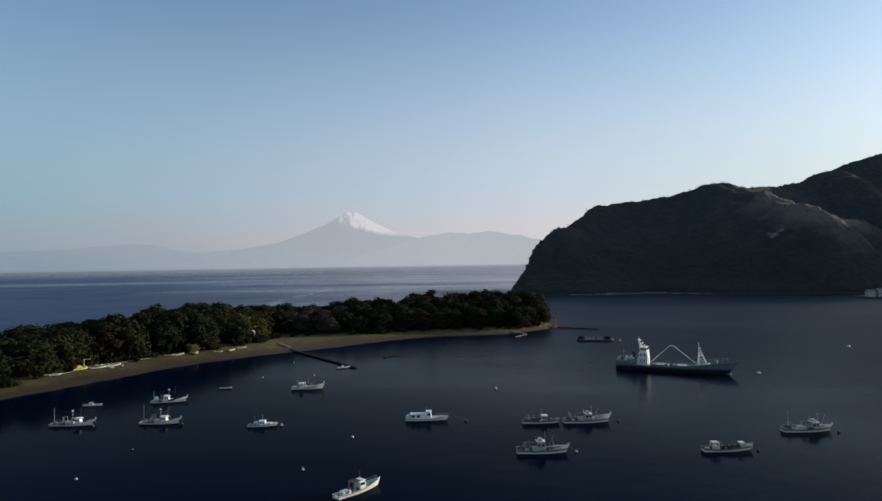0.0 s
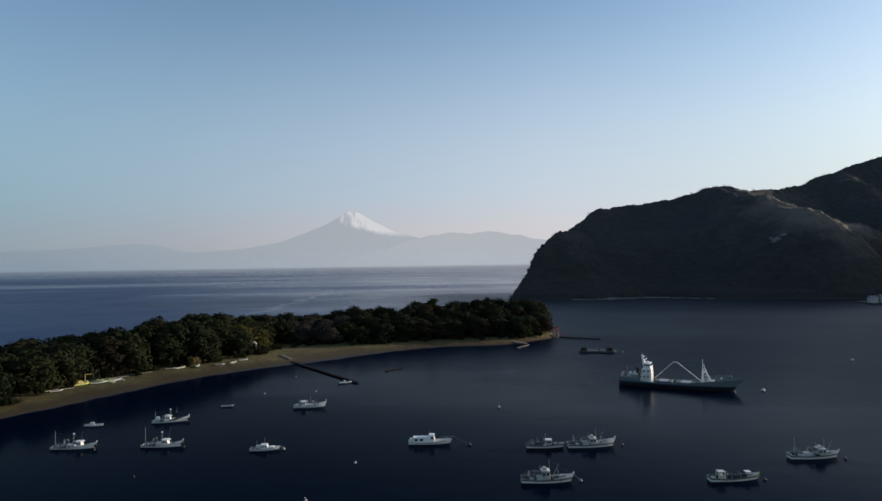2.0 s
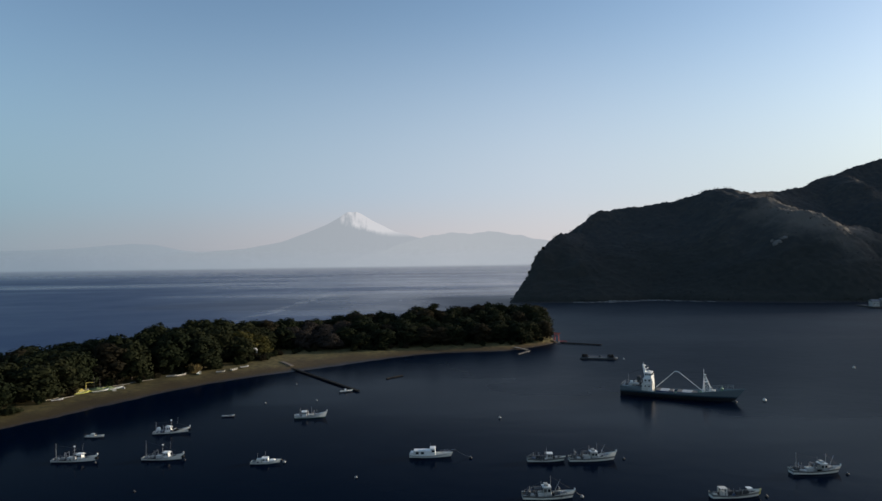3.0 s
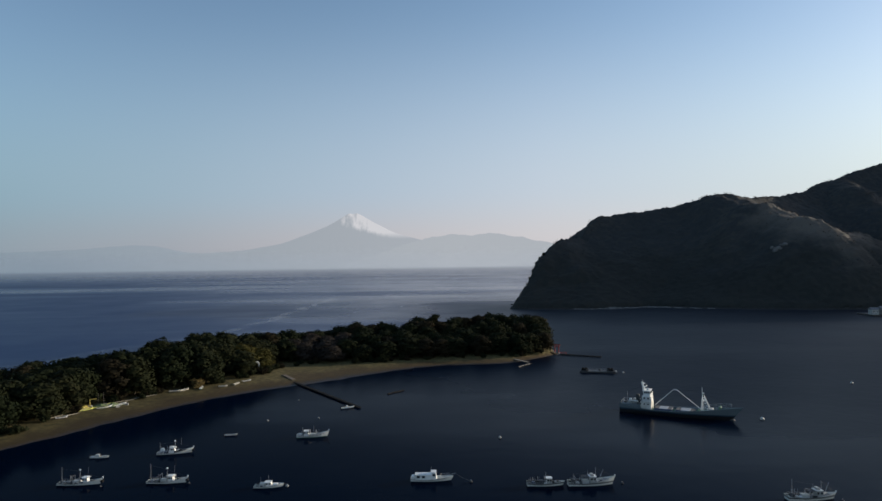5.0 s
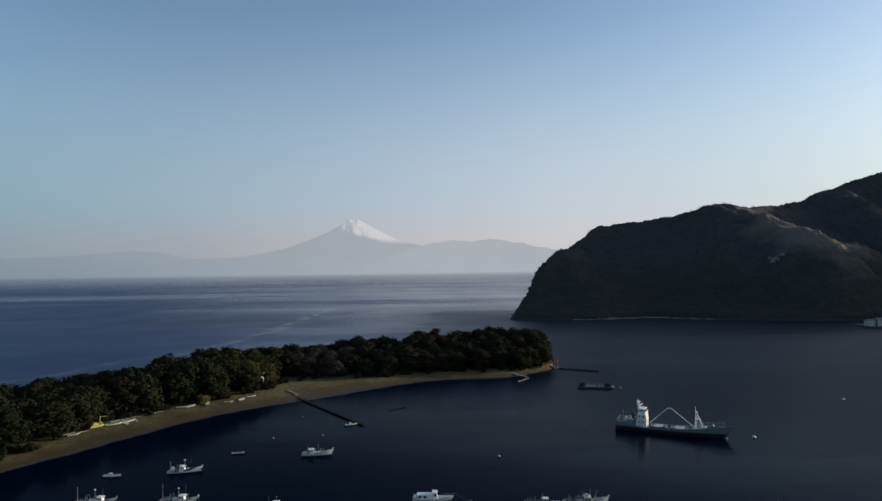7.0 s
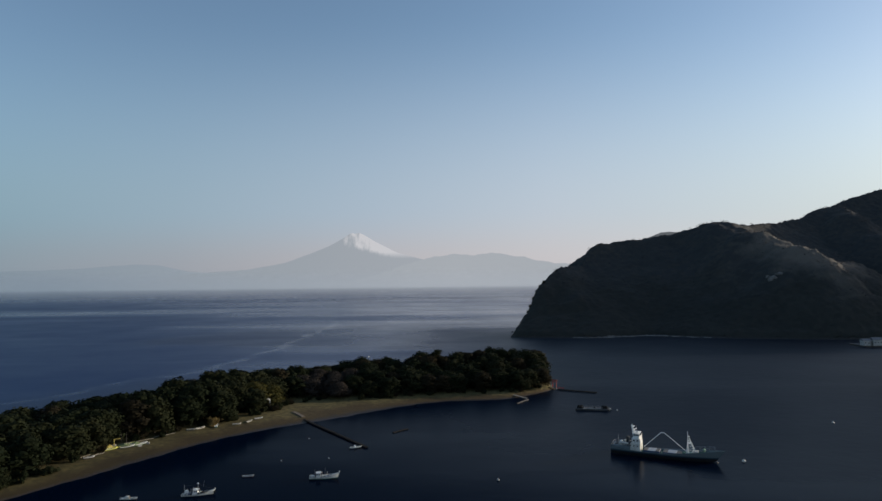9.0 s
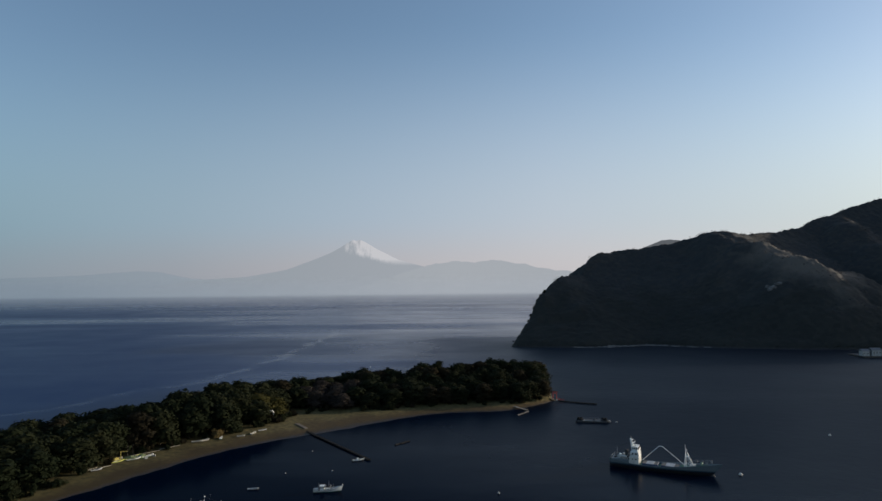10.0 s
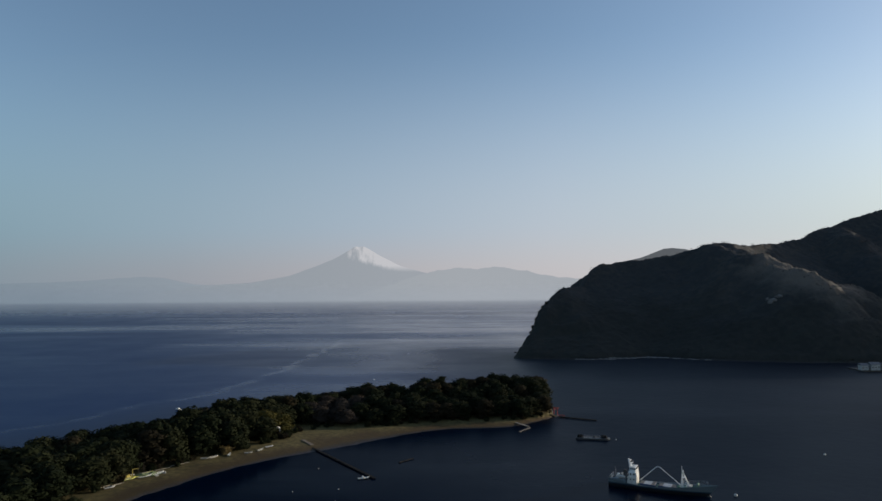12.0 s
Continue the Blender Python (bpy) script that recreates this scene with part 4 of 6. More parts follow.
def umbrella_pine(x, y, z, height, label):
    """A pine that stands over the grove, with flat tiers of needles on a bare trunk."""
    g = np.random.RandomState(int(abs(x) * 10) + 3)
    t = thing("pine_tree", pose(x, y, z, 0, 0, 20), label, "tree", "trees of the grove")
    b = mesh()
    tube(b, (0, 0, -0.5), (0.5, 0, height * 0.55), 0.34, 0.26, 7)
    tube(b, (0.5, 0, height * 0.55), (-0.2, 0.3, height * 0.9), 0.26, 0.12, 7)
    V, F, base = [], [], 0
    for k, (tz, tr, ta) in enumerate([(0.66, 2.8, 0.3), (0.74, 3.0, 3.4), (0.82, 3.2, 1.8), (0.90, 2.6, 5.0), (0.95, 2.2, 0.2)]):
        off = Vector((math.cos(ta) * 2.1, math.sin(ta) * 2.1, 0))
        tube(b, (0.2, 0.1, height * (tz - 0.08)), (off.x, off.y, height * tz), 0.12, 0.05, 5)
        for m in range(5):
            v, f = CLUMPS[(k + m) % 8]
            a = m * 1.3 + k
            c = np.array([off.x + math.cos(a) * tr * 0.5, off.y + math.sin(a) * tr * 0.5, height * tz])
            V.append(v * np.array([tr * 0.5, tr * 0.5, 0.42]) + c)
            F += (f + base).tolist()
            base += len(v)
            p = c + g.normal(size=(70, 3)) * np.array([tr * 0.36, tr * 0.36, 0.3])
            q = (p[:, None, :] + g.normal(size=(70, 4, 3)) * 0.28).reshape(-1, 3)
            V.append(q)
            F += (np.arange(280).reshape(-1, 4) + base).tolist()
            base += 280
    part("trunk", b, M_BARK, t)
    o = new("crown", mesh_from("crown", np.concatenate(V), F, M_LEAF))
    o.parent = t



def shrub_mesh(seed, material=None):
    g = np.random.RandomState(seed)
    V, F, base = [], [], 0
    for k in range(9):
        a, rr = k * 2.4, 1.1 * g.uniform(0.1, 1.0)
        cc = np.array([rr * math.cos(a), rr * math.sin(a), g.uniform(0.5, 1.6)])
        v, f = CLUMPS[k % 8]
        s = g.uniform(0.5, 0.85)
        V.append(v * s * 0.8 + cc)
        F += (f + base).tolist()
        base += len(v)
        d = g.normal(size=(50, 3))
        d /= np.linalg.norm(d, axis=1)[:, None]
        q = ((cc + d * s * g.uniform(0.8, 1.2, (50, 1)))[:, None, :] + g.normal(size=(50, 4, 3)) * 0.16).reshape(-1, 3)
        V.append(q)
        F += (np.arange(200).reshape(-1, 4) + base).tolist()
        base += 200
    return mesh_from("shrub", np.concatenate(V), F, material or (M_LEAF if seed % 3 else M_LEAF_DRY))


SHRUBS = [shrub_mesh(70 + k) for k in range(6)]
for k in range(120):
    i0 = int(rg.uniform(0.22, 0.985) * (N_ALONG - 1))
    p = E_[i0] + (R_[i0] - E_[i0]) / np.linalg.norm(R_[i0] - E_[i0]) * rg.uniform(-2.2, 3.0)
    o = new("shrub", SHRUBS[k % 6])
    o.matrix_world = pose(p[0], p[1], 1.9, 0, 0, rg.uniform(0, 360)) @ Matrix.Diagonal((*(rg.uniform(0.8, 1.6, 2)), rg.uniform(0.8, 1.7), 1))
    tagged(o, "low dark shrub at the grove's seaward edge", "shrub", "shrubs along the beach")

umbrella_pine(-5.5, 389, 2.5, 19.3, "tall pine with flat tiers of needles above the grove")
umbrella_pine(-134, 292, 2.5, 15.0, "slender pine rising over the grove's skyline")

# ---- boats ----


def hull(b, L, B, free, bow, stern, rake=0.09, draft=0.45, deck=0.45, blunt=0.82, thick=0.07):
    """A boat's shell with flared bow, sheer, gunwale and inner bulwark. Returns the deck's outline."""
    n, rows, dk = 18, [], []
    for i in range(n):
        u = i / (n - 1)
        x = (u - 0.5) * L
        fine = 1.0 if u < 0.5 else max(0.0, 1 - ((u - 0.5) / 0.5) ** 2.6)
        aft = blunt + (1 - blunt) * min(1.0, u / 0.35)
        half = B / 2 * fine * aft
        top = free + stern * max(0, 1 - u / 0.3) ** 1.5 + (bow - free) * max(0, (u - 0.35) / 0.65) ** 2.0
        fwd = L * rake * max(0, (u - 0.6) / 0.4) ** 2
        ring = []
        for f, wd in ((-draft, 0.05), (-draft * 0.6, 0.62), (0.0, 0.82), (top * 0.45, 0.90), (top, 1.0)):
            flare = wd - (0.25 * max(0, (u - 0.55) / 0.45) * (1 - max(0, f) / top) if top else 0)
            lift = max(0.0, f + draft) / (top + draft)
            ring.append((x + fwd * lift, half * max(0.02, flare), f))
        ins = max(0.0, half - thick)
        ring.append((x + fwd - (thick if u > 0.9 else 0), ins, top))
        dz = max(0.25, top - deck)
        dfl = max(0.02, 0.93 - 0.12 * max(0, (u - 0.55) / 0.45))
        ring.append((x + fwd * (dz + draft) / (top + draft) - (thick if u > 0.9 else 0), max(0.0, half * dfl - thick), dz))
        rows.append(ring)
        dk.append(ring[-1])
    m = len(rows[0])
    vs = []
    for sgn in (1, -1):
        vs.append([[b.verts.new((p[0], sgn * p[1], p[2])) for p in ring] for ring in rows])
    for s in vs:
        for i in range(n - 1):
            for k in range(m - 1):
                b.faces.new((s[i][k], s[i + 1][k], s[i + 1][k + 1], s[i][k + 1]))
    for i in range(n - 1):
        b.faces.new((vs[0][i][0], vs[0][i + 1][0], vs[1][i + 1][0], vs[1][i][0]))
    for i in (0, n - 1):
        for k in range(m - 1):
            b.faces.new((vs[0][i][k], vs[0][i][k + 1], vs[1][i][k + 1], vs[1][i][k]))
    return dk


def deck_sheet(b, dk, up=0.0):
    l = [b.verts.new((p[0], p[1], p[2] + up)) for p in dk]
    r = [b.verts.new((p[0], -p[1], p[2] + up)) for p in dk]
    for i in range(len(dk) - 1):
        b.faces.new((l[i], l[i + 1], r[i + 1], r[i]))


def wheelhouse(boat, x, z, l, w, h, lean=-0.15, material=None, front=3, sides=2):
    """A small house with a roof slab, visor and framed panes."""
    house = part("wheelhouse", box(mesh(), (x, 0, z + h / 2), (l, w, h), 0.05, lean), material or M_WHITE, boat)
    part("roof", box(mesh(), (x + lean, 0, z + h + 0.05), (l + 0.3, w + 0.24, 0.1), 0.03), M_WHITE, house)
    zw, hw = z + h * 0.68, h * 0.30
    for k in range(front):
        y = (k - (front - 1) / 2) * w / front
        part("pane", box(mesh(), (x + l / 2 + lean * 0.68, y, zw), (0.05, w / front * 0.78, hw), 0, lean * 0.3), M_GLASS, house)
    for s in (1, -1):
        for k in range(sides):
            xx = x + (k - (sides - 1) / 2) * l / sides + lean * 0.6
            part("pane", box(mesh(), (xx, s * (w / 2 + 0.005), zw), (l / sides * 0.66, 0.04, hw)), M_GLASS, house)
    return house


def mast(boat, x, z, h, r=0.05, yard=0.0, lean=0.0, y=0.0, material=None):
    m = part("mast", tube(mesh(), (x, y, z), (x + lean, y, z + h), r, r * 0.6), material or M_STEEL, boat)
    if yard:
        part("yard", tube(mesh(), (x + lean * 0.7, y - yard / 2, z + h * 0.72), (x + lean * 0.7, y + yard / 2, z + h * 0.72), r * 0.6), material or M_STEEL, m)
    return m


def railing(boat, pts, h, name="rail", r=0.025):
    b = mesh()
    for p in pts:
        tube(b, p, (p[0], p[1], p[2] + h), r, n=5)
    for p, q in zip(pts[:-1], pts[1:]):
        tube(b, (p[0], p[1], p[2] + h), (q[0], q[1], q[2] + h), r, n=5)
        tube(b, (p[0], p[1], p[2] + h * 0.5), (q[0], q[1], q[2] + h * 0.5), r * 0.8, n=5)
    return part(name, b, M_STEEL, boat)


def boat_base(name, x, y, L, turn, label, B, free, bow, stern=0.1, paint=None, deck_mat=None, deck=0.45, category="boat", rake=0.09, group="moored boats"):
    t = thing(name, pose(x, y, 0, 0, 0, turn), label, category, group)
    b = mesh()
    dk = hull(b, L, B, free, bow, stern, rake, 0.45, deck)
    part("hull", b, paint or H_WHITE, t, smooth=False)
    d = mesh()
    deck_sheet(d, dk, 0.02)
    part("deck", d, deck_mat or M_DECK_GREY, t)
    for s in (1, -1):
        st = mesh()
        n = 12
        for i in range(n):
            u, v = 0.02 + 0.86 * i / n, 0.02 + 0.86 * (i + 1) / n
            pu, pv = dk[int(u * 17)], dk[min(17, int(v * 17) + 1)]
            if pu is not pv:
                tube(st, (pu[0], s * (pu[1] + 0.13), pu[2] + 0.22), (pv[0], s * (pv[1] + 0.13), pv[2] + 0.22), 0.045, n=5)
        part("rubbing_strake", st, M_DARK, t)
    return t, dk


def gear(t, items):
    """Crates, drums and hauling gear on deck, each a part of its own."""
    for nm, c, s, mt in items:
        if nm in ("drum", "net_hauler", "winch"):
            b = tube(mesh(), (c[0], c[1] - s[1] / 2, c[2]), (c[0], c[1] + s[1] / 2, c[2]), s[0] / 2, n=10)
        elif nm == "float":
            b = ball(mesh(), c, s[0] / 2, 0.9, 2)
        else:
            b = box(mesh(), c, s, 0.04)
        part(nm, b, mt, t)


def rigging(t, L, dk, frames, rail=True):
    """Working frames across the deck, side rails and a heap of net."""
    for x, h, w in frames:
        b = mesh()
        for s in (1, -1):
            tube(b, (x, s * w / 2, 0.35), (x - 0.1, s * w / 2, 0.35 + h), 0.032, n=6)
        tube(b, (x - 0.1, -w / 2, 0.35 + h), (x - 0.1, w / 2, 0.35 + h), 0.032, n=6)
        part("gallows_frame", b, M_STEEL, t)
    if rail:
        for s in (1, -1):
            railing(t, [(dk[i][0], s * (dk[i][1] + 0.02), dk[i][2] + 0.3) for i in range(1, 9)], 0.55, "side_rail", 0.022)
    b = ball(mesh(), (-L * 0.16, 0.3, 0.55), 0.75, 0.5, 2)
    for v in b.verts:
        v.co += Vector((0, 0, noise.noise(v.co * 3) * 0.15))
    part("net_heap", b, M_DARK, t)


def clutter(t, L, B, z, seed, n=14, lo=-0.44, hi=0.34):
    """Loose working gear along the deck: boxes, coils, floats, short posts and rollers."""
    g = np.random.RandomState(seed)
    for k in range(n):
        x = L * (lo + (hi - lo) * (k + g.uniform(0.1, 0.9)) / n)
        y = g.uniform(-0.32, 0.32) * B
        kind = g.choice(["crate", "coil", "float", "post", "post", "basket"])
        mt = (M_DARK, M_TAR, M_CREAM, M_WHITE, M_GREYFLOAT, M_DARK, M_NAVY)[g.randint(7)]
        if kind == "post":
            part("post", tube(mesh(), (x, y, z), (x + g.uniform(-0.15, 0.15), y, z + g.uniform(0.8, 1.9)), 0.045, n=5), M_STEEL if k % 2 else M_DARK, t)
        elif kind == "float":
            part("float", ball(mesh(), (x, y, z + 0.3), g.uniform(0.18, 0.32), 0.9, 1), mt, t)
        elif kind == "coil":
            part("rope_coil", tube(mesh(), (x, y, z), (x, y, z + g.uniform(0.25, 0.5)), g.uniform(0.25, 0.42), 0.22, 8), mt, t)
        else:
            part(str(kind), box(mesh(), (x, y, z + 0.25), (g.uniform(0.4, 0.9), g.uniform(0.4, 0.8), g.uniform(0.35, 0.75)), 0.04), mt, t)


def bow_post(t, L, bow, rake):
    part("bow_post", box(mesh(), (L / 2 + L * rake - 0.12, 0, bow + 0.12), (0.3, 0.16, 0.42), 0.03), M_WHITE, t)


def pole_boat(x, y, L, turn, label, house_x=0.22, tall=3.6):
    """Low fishing boat: wheelhouse forward of amidships, stern pole, working posts."""
    t, dk = boat_base("fishing_boat", x, y, L, turn, label, 2.3, 0.5, 1.55, 0.12, H_WHITE, M_DECK_GREY, 0.3)
    wheelhouse(t, L * house_x * 0.8, 0.4, 1.15, 1.3, 1.45, -0.3)
    part("visor", box(mesh(), (L * house_x * 0.8 + 0.6, 0, 1.8), (0.5, 1.35, 0.06), 0.01), M_CREAM, t)
    part("aft_awning", box(mesh(), (L * house_x * 0.8 - 1.1, 0, 1.75), (1.0, 1.25, 0.06), 0.01), M_DARK, t)
    mast(t, -L * 0.41, 0.4, tall, 0.06)
    mast(t, L * 0.02, 0.4, 3.2, 0.05, 0.9, 0.15)
    mast(t, -L * 0.2, 0.4, 1.9, 0.045, 0.7)
    part("radar_dome", ball(mesh(), (L * 0.02 + 0.12, 0, 3.65), 0.26, 0.7), M_WHITE, t)
    part("aerial", tube(mesh(), (L * 0.2, 0.4, 2.4), (L * 0.22, 0.45, 4.3), 0.02, n=5), M_STEEL, t)
    gear(t, [("engine_box", (-L * 0.06, 0, 0.75), (1.3, 1.1, 0.7), M_CREAM), ("fish_box", (-L * 0.26, 0.2, 0.62), (0.9, 0.7, 0.5), M_GREYFLOAT),
             ("net_hauler", (-L * 0.33, -0.6, 0.85), (0.6, 0.5, 0.6), M_STEEL), ("crate", (L * 0.33, 0, 0.9), (0.7, 0.6, 0.4), M_DARK)])
    rigging(t, L, dk, [(-L * 0.12, 1.9, 1.3), (L * 0.05, 1.6, 1.4)])
    clutter(t, L, 2.2, 0.4, int(abs(x) * 7), 13)
    part("stay_wire", tube(mesh(), (-L * 0.41, 0, tall), (L * 0.02, 0, 3.3), 0.02, n=4), M_DARK, t)
    part("stay_wire", tube(mesh(), (L * 0.03, 0, 3.4), (L * 0.5, 0, 1.7), 0.02, n=4), M_DARK, t)
    part("bow_fender", tube(mesh(), (L * 0.5 + 0.6, -0.35, 0.75), (L * 0.5 + 0.6, 0.35, 0.75), 0.33, n=8), M_TAR, t)
    bow_post(t, L, 1.6, 0.09)
    return t


pole_boat(-91.2, 160.6, 10.2, 1, "white wooden fishing boat with tall stern pole, moored in the bay", 0.24, 4.0)
pole_boat(-69.6, 161.0, 9.4, -1, "white fishing boat with radar mast, moored in calm water", 0.2, 4.4)
t = pole_boat(-77.8, 185.6, 9.2, 11, "white fishing boat with raised bow, moored near the beach", -0.02, 3.0)
part("aft_shelter", box(mesh(), (-3.3, 0, 1.05), (1.6, 1.5, 1.5), 0.12, 0.2, 0.5), M_WHITE, t)
part("mid_shelter", box(mesh(), (-0.4, 0, 1.25), (2.2, 1.6, 1.9), 0.12, -0.1, 0.4), M_WHITE, t)
part("net_heap", ball(mesh(), (1.7, 0, 0.6), 0.85, 0.6, 2), M_TAR, t)


def skiff(x, y, L, turn, label, z=0.0, paint=None, engine=True, group="open skiffs", tilt=0.0):
    t = thing("skiff", pose(x, y, z, tilt, 0, turn), label, "boat", group)
    b = mesh()
    dk = hull(b, L, L * 0.3, 0.42, 0.75, 0.05, 0.07, 0.15, 0.3, 0.85, 0.05)
    part("hull", b, paint or H_WHITE, t)
    d = mesh()
    deck_sheet(d, dk, 0.01)
    part("floor", d, M_WHITE, t)
    for k in (-0.22, 0.08, 0.28):
        part("thwart", box(mesh(), (L * k, 0, 0.42), (0.28, L * 0.25, 0.05), 0.01), M_PALE_WOOD, t)
    if engine:
        b = box(mesh(), (-L * 0.52, 0, 0.62), (0.3, 0.26, 0.42), 0.05)
        box(b, (-L * 0.53, 0, 0.1), (0.12, 0.1, 0.8))
        part("outboard_motor", b, M_DARK, t)
    return t


t = skiff(-97.7, 182.4, 5.0, 0, "small white skiff with a low fore cabin moored in the bay")
part("cuddy", box(mesh(), (-0.3, 0, 0.75), (1.4, 1.05, 0.6), 0.12, -0.1, 0.8), M_CREAM, t)
part("windscreen", box(mesh(), (0.5, 0, 0.85), (0.06, 0.9, 0.35), 0, -0.1), M_GLASS, t)
skiff(-67.4, 203.9, 3.7, 4, "low grey open skiff lying in dark water", paint=H_GREY, engine=False)
t = skiff(-35.6, 239.6, 4.6, 20, "white open skiff tied beside the dark jetty", paint=H_WHITE)
part("console", box(mesh(), (-0.2, 0, 0.75), (0.7, 0.7, 0.7), 0.06), M_WHITE, t)

# compact cabin boat
t, dk = boat_base("motor_boat", -43.0, 156.8, 6.6, 3, "small white motor boat with rounded low cabin", 2.2, 0.55, 1.0, 0.05, H_WHITE, M_CREAM, 0.3)
wheelhouse(t, 0.4, 0.3, 1.4, 1.4, 1.05, -0.3, None, 2, 2)
part("fore_cabin", box(mesh(), (1.9, 0, 0.72), (1.5, 1.3, 0.5), 0.12, -0.1, 0.8), M_WHITE, t)
gear(t, [("engine_box", (-1.3, 0, 0.75), (1.2, 1.2, 0.85), M_CREAM), ("crate", (-2.5, 0.3, 0.55), (0.7, 0.5, 0.4), M_GREYFLOAT)])
mast(t, 0.2, 1.6, 1.4, 0.035, 0.5)
mast(t, -1.7, 0.4, 2.2, 0.035)
clutter(t, 6.6, 2.0, 0.4, 12, 8, -0.46, -0.05)

# open boat with high white bow
t, dk = boat_base("fishing_boat", -41.2, 201.2, 9.2, 5, "white fishing boat with a high bow and low deckhouse", 2.4, 0.62, 1.85, 0.4, H_WHITE_GREEN, M_DECK_GREY)
wheelhouse(t, -1.6, 0.45, 1.4, 1.5, 1.55, -0.05)
mast(t, -2.8, 0.5, 2.6, 0.05, 0.8)
mast(t, 0.6, 0.5, 3.1, 0.045, 0.9)
mast(t, 2.2, 0.6, 1.8, 0.04)
gear(t, [("engine_box", (0.3, 0, 0.8), (1.5, 1.2, 0.6), M_CREAM), ("net_hauler", (1.8, -0.7, 1.1), (0.6, 0.5, 0.6), M_STEEL), ("crate", (-3.6, 0, 0.9), (0.9, 1.0, 0.5), M_WHITE),
         ("fish_box", (2.6, 0.3, 0.95), (0.8, 0.7, 0.5), M_GREYFLOAT)])
rigging(t, 9.2, dk, [(-0.4, 1.8, 1.6), (1.4, 1.7, 1.5)])
clutter(t, 9.2, 2.4, 0.5, 33, 14)
bow_post(t, 9.2, 2.0, 0.09)

# small boat on the open water behind the spit
t, dk = boat_base("motor_boat", -177.5, 396.0, 4.6, 150, "small white motor boat on the open water behind the grove", 1.8, 0.5, 1.0, 0.1, H_WHITE, M_CREAM, 0.3)
wheelhouse(t, 0.0, 0.3, 1.2, 1.2, 1.1, -0.3, None, 2, 2)
part("fore_cabin", box(mesh(), (1.4, 0, 0.65), (1.3, 1.3, 0.5), 0.12, -0.1, 0.8), M_WHITE, t)
mast(t, -0.2, 1.4, 0.8, 0.035, 0.4)
gear(t, [("engine_box", (-1.6, 0, 0.6), (0.9, 1.0, 0.6), M_CREAM)])

# long cabin boat
t, dk = boat_base("cabin_boat", -3.4, 160.0, 9.8, -1, "white pleasure fishing boat with a long windowed cabin", 2.7, 0.68, 1.25, 0.22, H_WHITE, M_CREAM)
cab = part("cabin", box(mesh(), (-1.6, 0, 1.0), (4.2, 1.9, 1.3), 0.07, -0.02, 0.97), M_WHITE, t)
part("roof", box(mesh(), (-1.6, 0, 1.7), (4.5, 2.1, 0.1), 0.03), M_WHITE, cab)
for s in (1, -1):
    for xx, ww in ((-3.0, 0.75), (-1.7, 0.75)):
        part("pane", box(mesh(), (xx, s * 0.945, 1.2), (ww, 0.05, 0.55)), M_GLASS, cab)
wheelhouse(t, 1.05, 0.4, 1.1, 1.9, 1.85, -0.25, None, 3, 1)
mast(t, 0.2, 2.2, 1.2, 0.035, 0.5)
part("stern_locker", box(mesh(), (-4.3, 0, 1.05), (0.7, 1.6, 0.6), 0.06), M_WHITE, t)
part("pulpit", tube(mesh(), (4.6, 0, 1.45), (6.3, 0, 1.85), 0.06), M_STEEL, t)
railing(t, [(2.6, 0.85, 0.95), (3.6, 0.7, 1.1), (4.7, 0.3, 1.3)], 0.45)
railing(t, [(2.6, -0.85, 0.95), (3.6, -0.7, 1.1), (4.7, -0.3, 1.3)], 0.45)

# a pair rafted bow to stern
t, dk = boat_base("fishing_boat", 24.2, 155.4, 8.4, -1, "dark weathered fishing boat crowded with deck gear", 2.3, 0.7, 1.2, 0.3, H_WORK, M_DECK_GREY)
wheelhouse(t, 1.3, 0.4, 1.2, 1.3, 1.5, -0.2, M_SOILED)
mast(t, 0.4, 0.4, 3.0, 0.04, 0.8)
gear(t, [("engine_box", (-0.4, 0, 0.85), (1.4, 1.2, 0.8), M_DARK), ("crate", (-1.8, 0.3, 0.85), (0.8, 0.7, 0.7), M_DARK), ("crate", (-2.7, -0.3, 0.8), (0.8, 0.8, 0.6), M_NAVY),
         ("drum", (-3.4, 0, 0.95), (0.8, 0.9, 0.8), M_DARK), ("net_hauler", (2.7, -0.5, 1.0), (0.6, 0.5, 0.6), M_STEEL), ("fish_box", (3.1, 0.2, 0.95), (0.8, 0.6, 0.45), M_DARK)])
for k in (-3.2, -2.2, -1.2):
    mast(t, k, 0.4, 1.5, 0.03, 0, 0, 0.8)
clutter(t, 8.4, 2.3, 0.5, 91, 16)
rigging(t, 8.4, dk, [(-2.6, 1.5, 1.7), (0.2, 1.7, 1.6)])


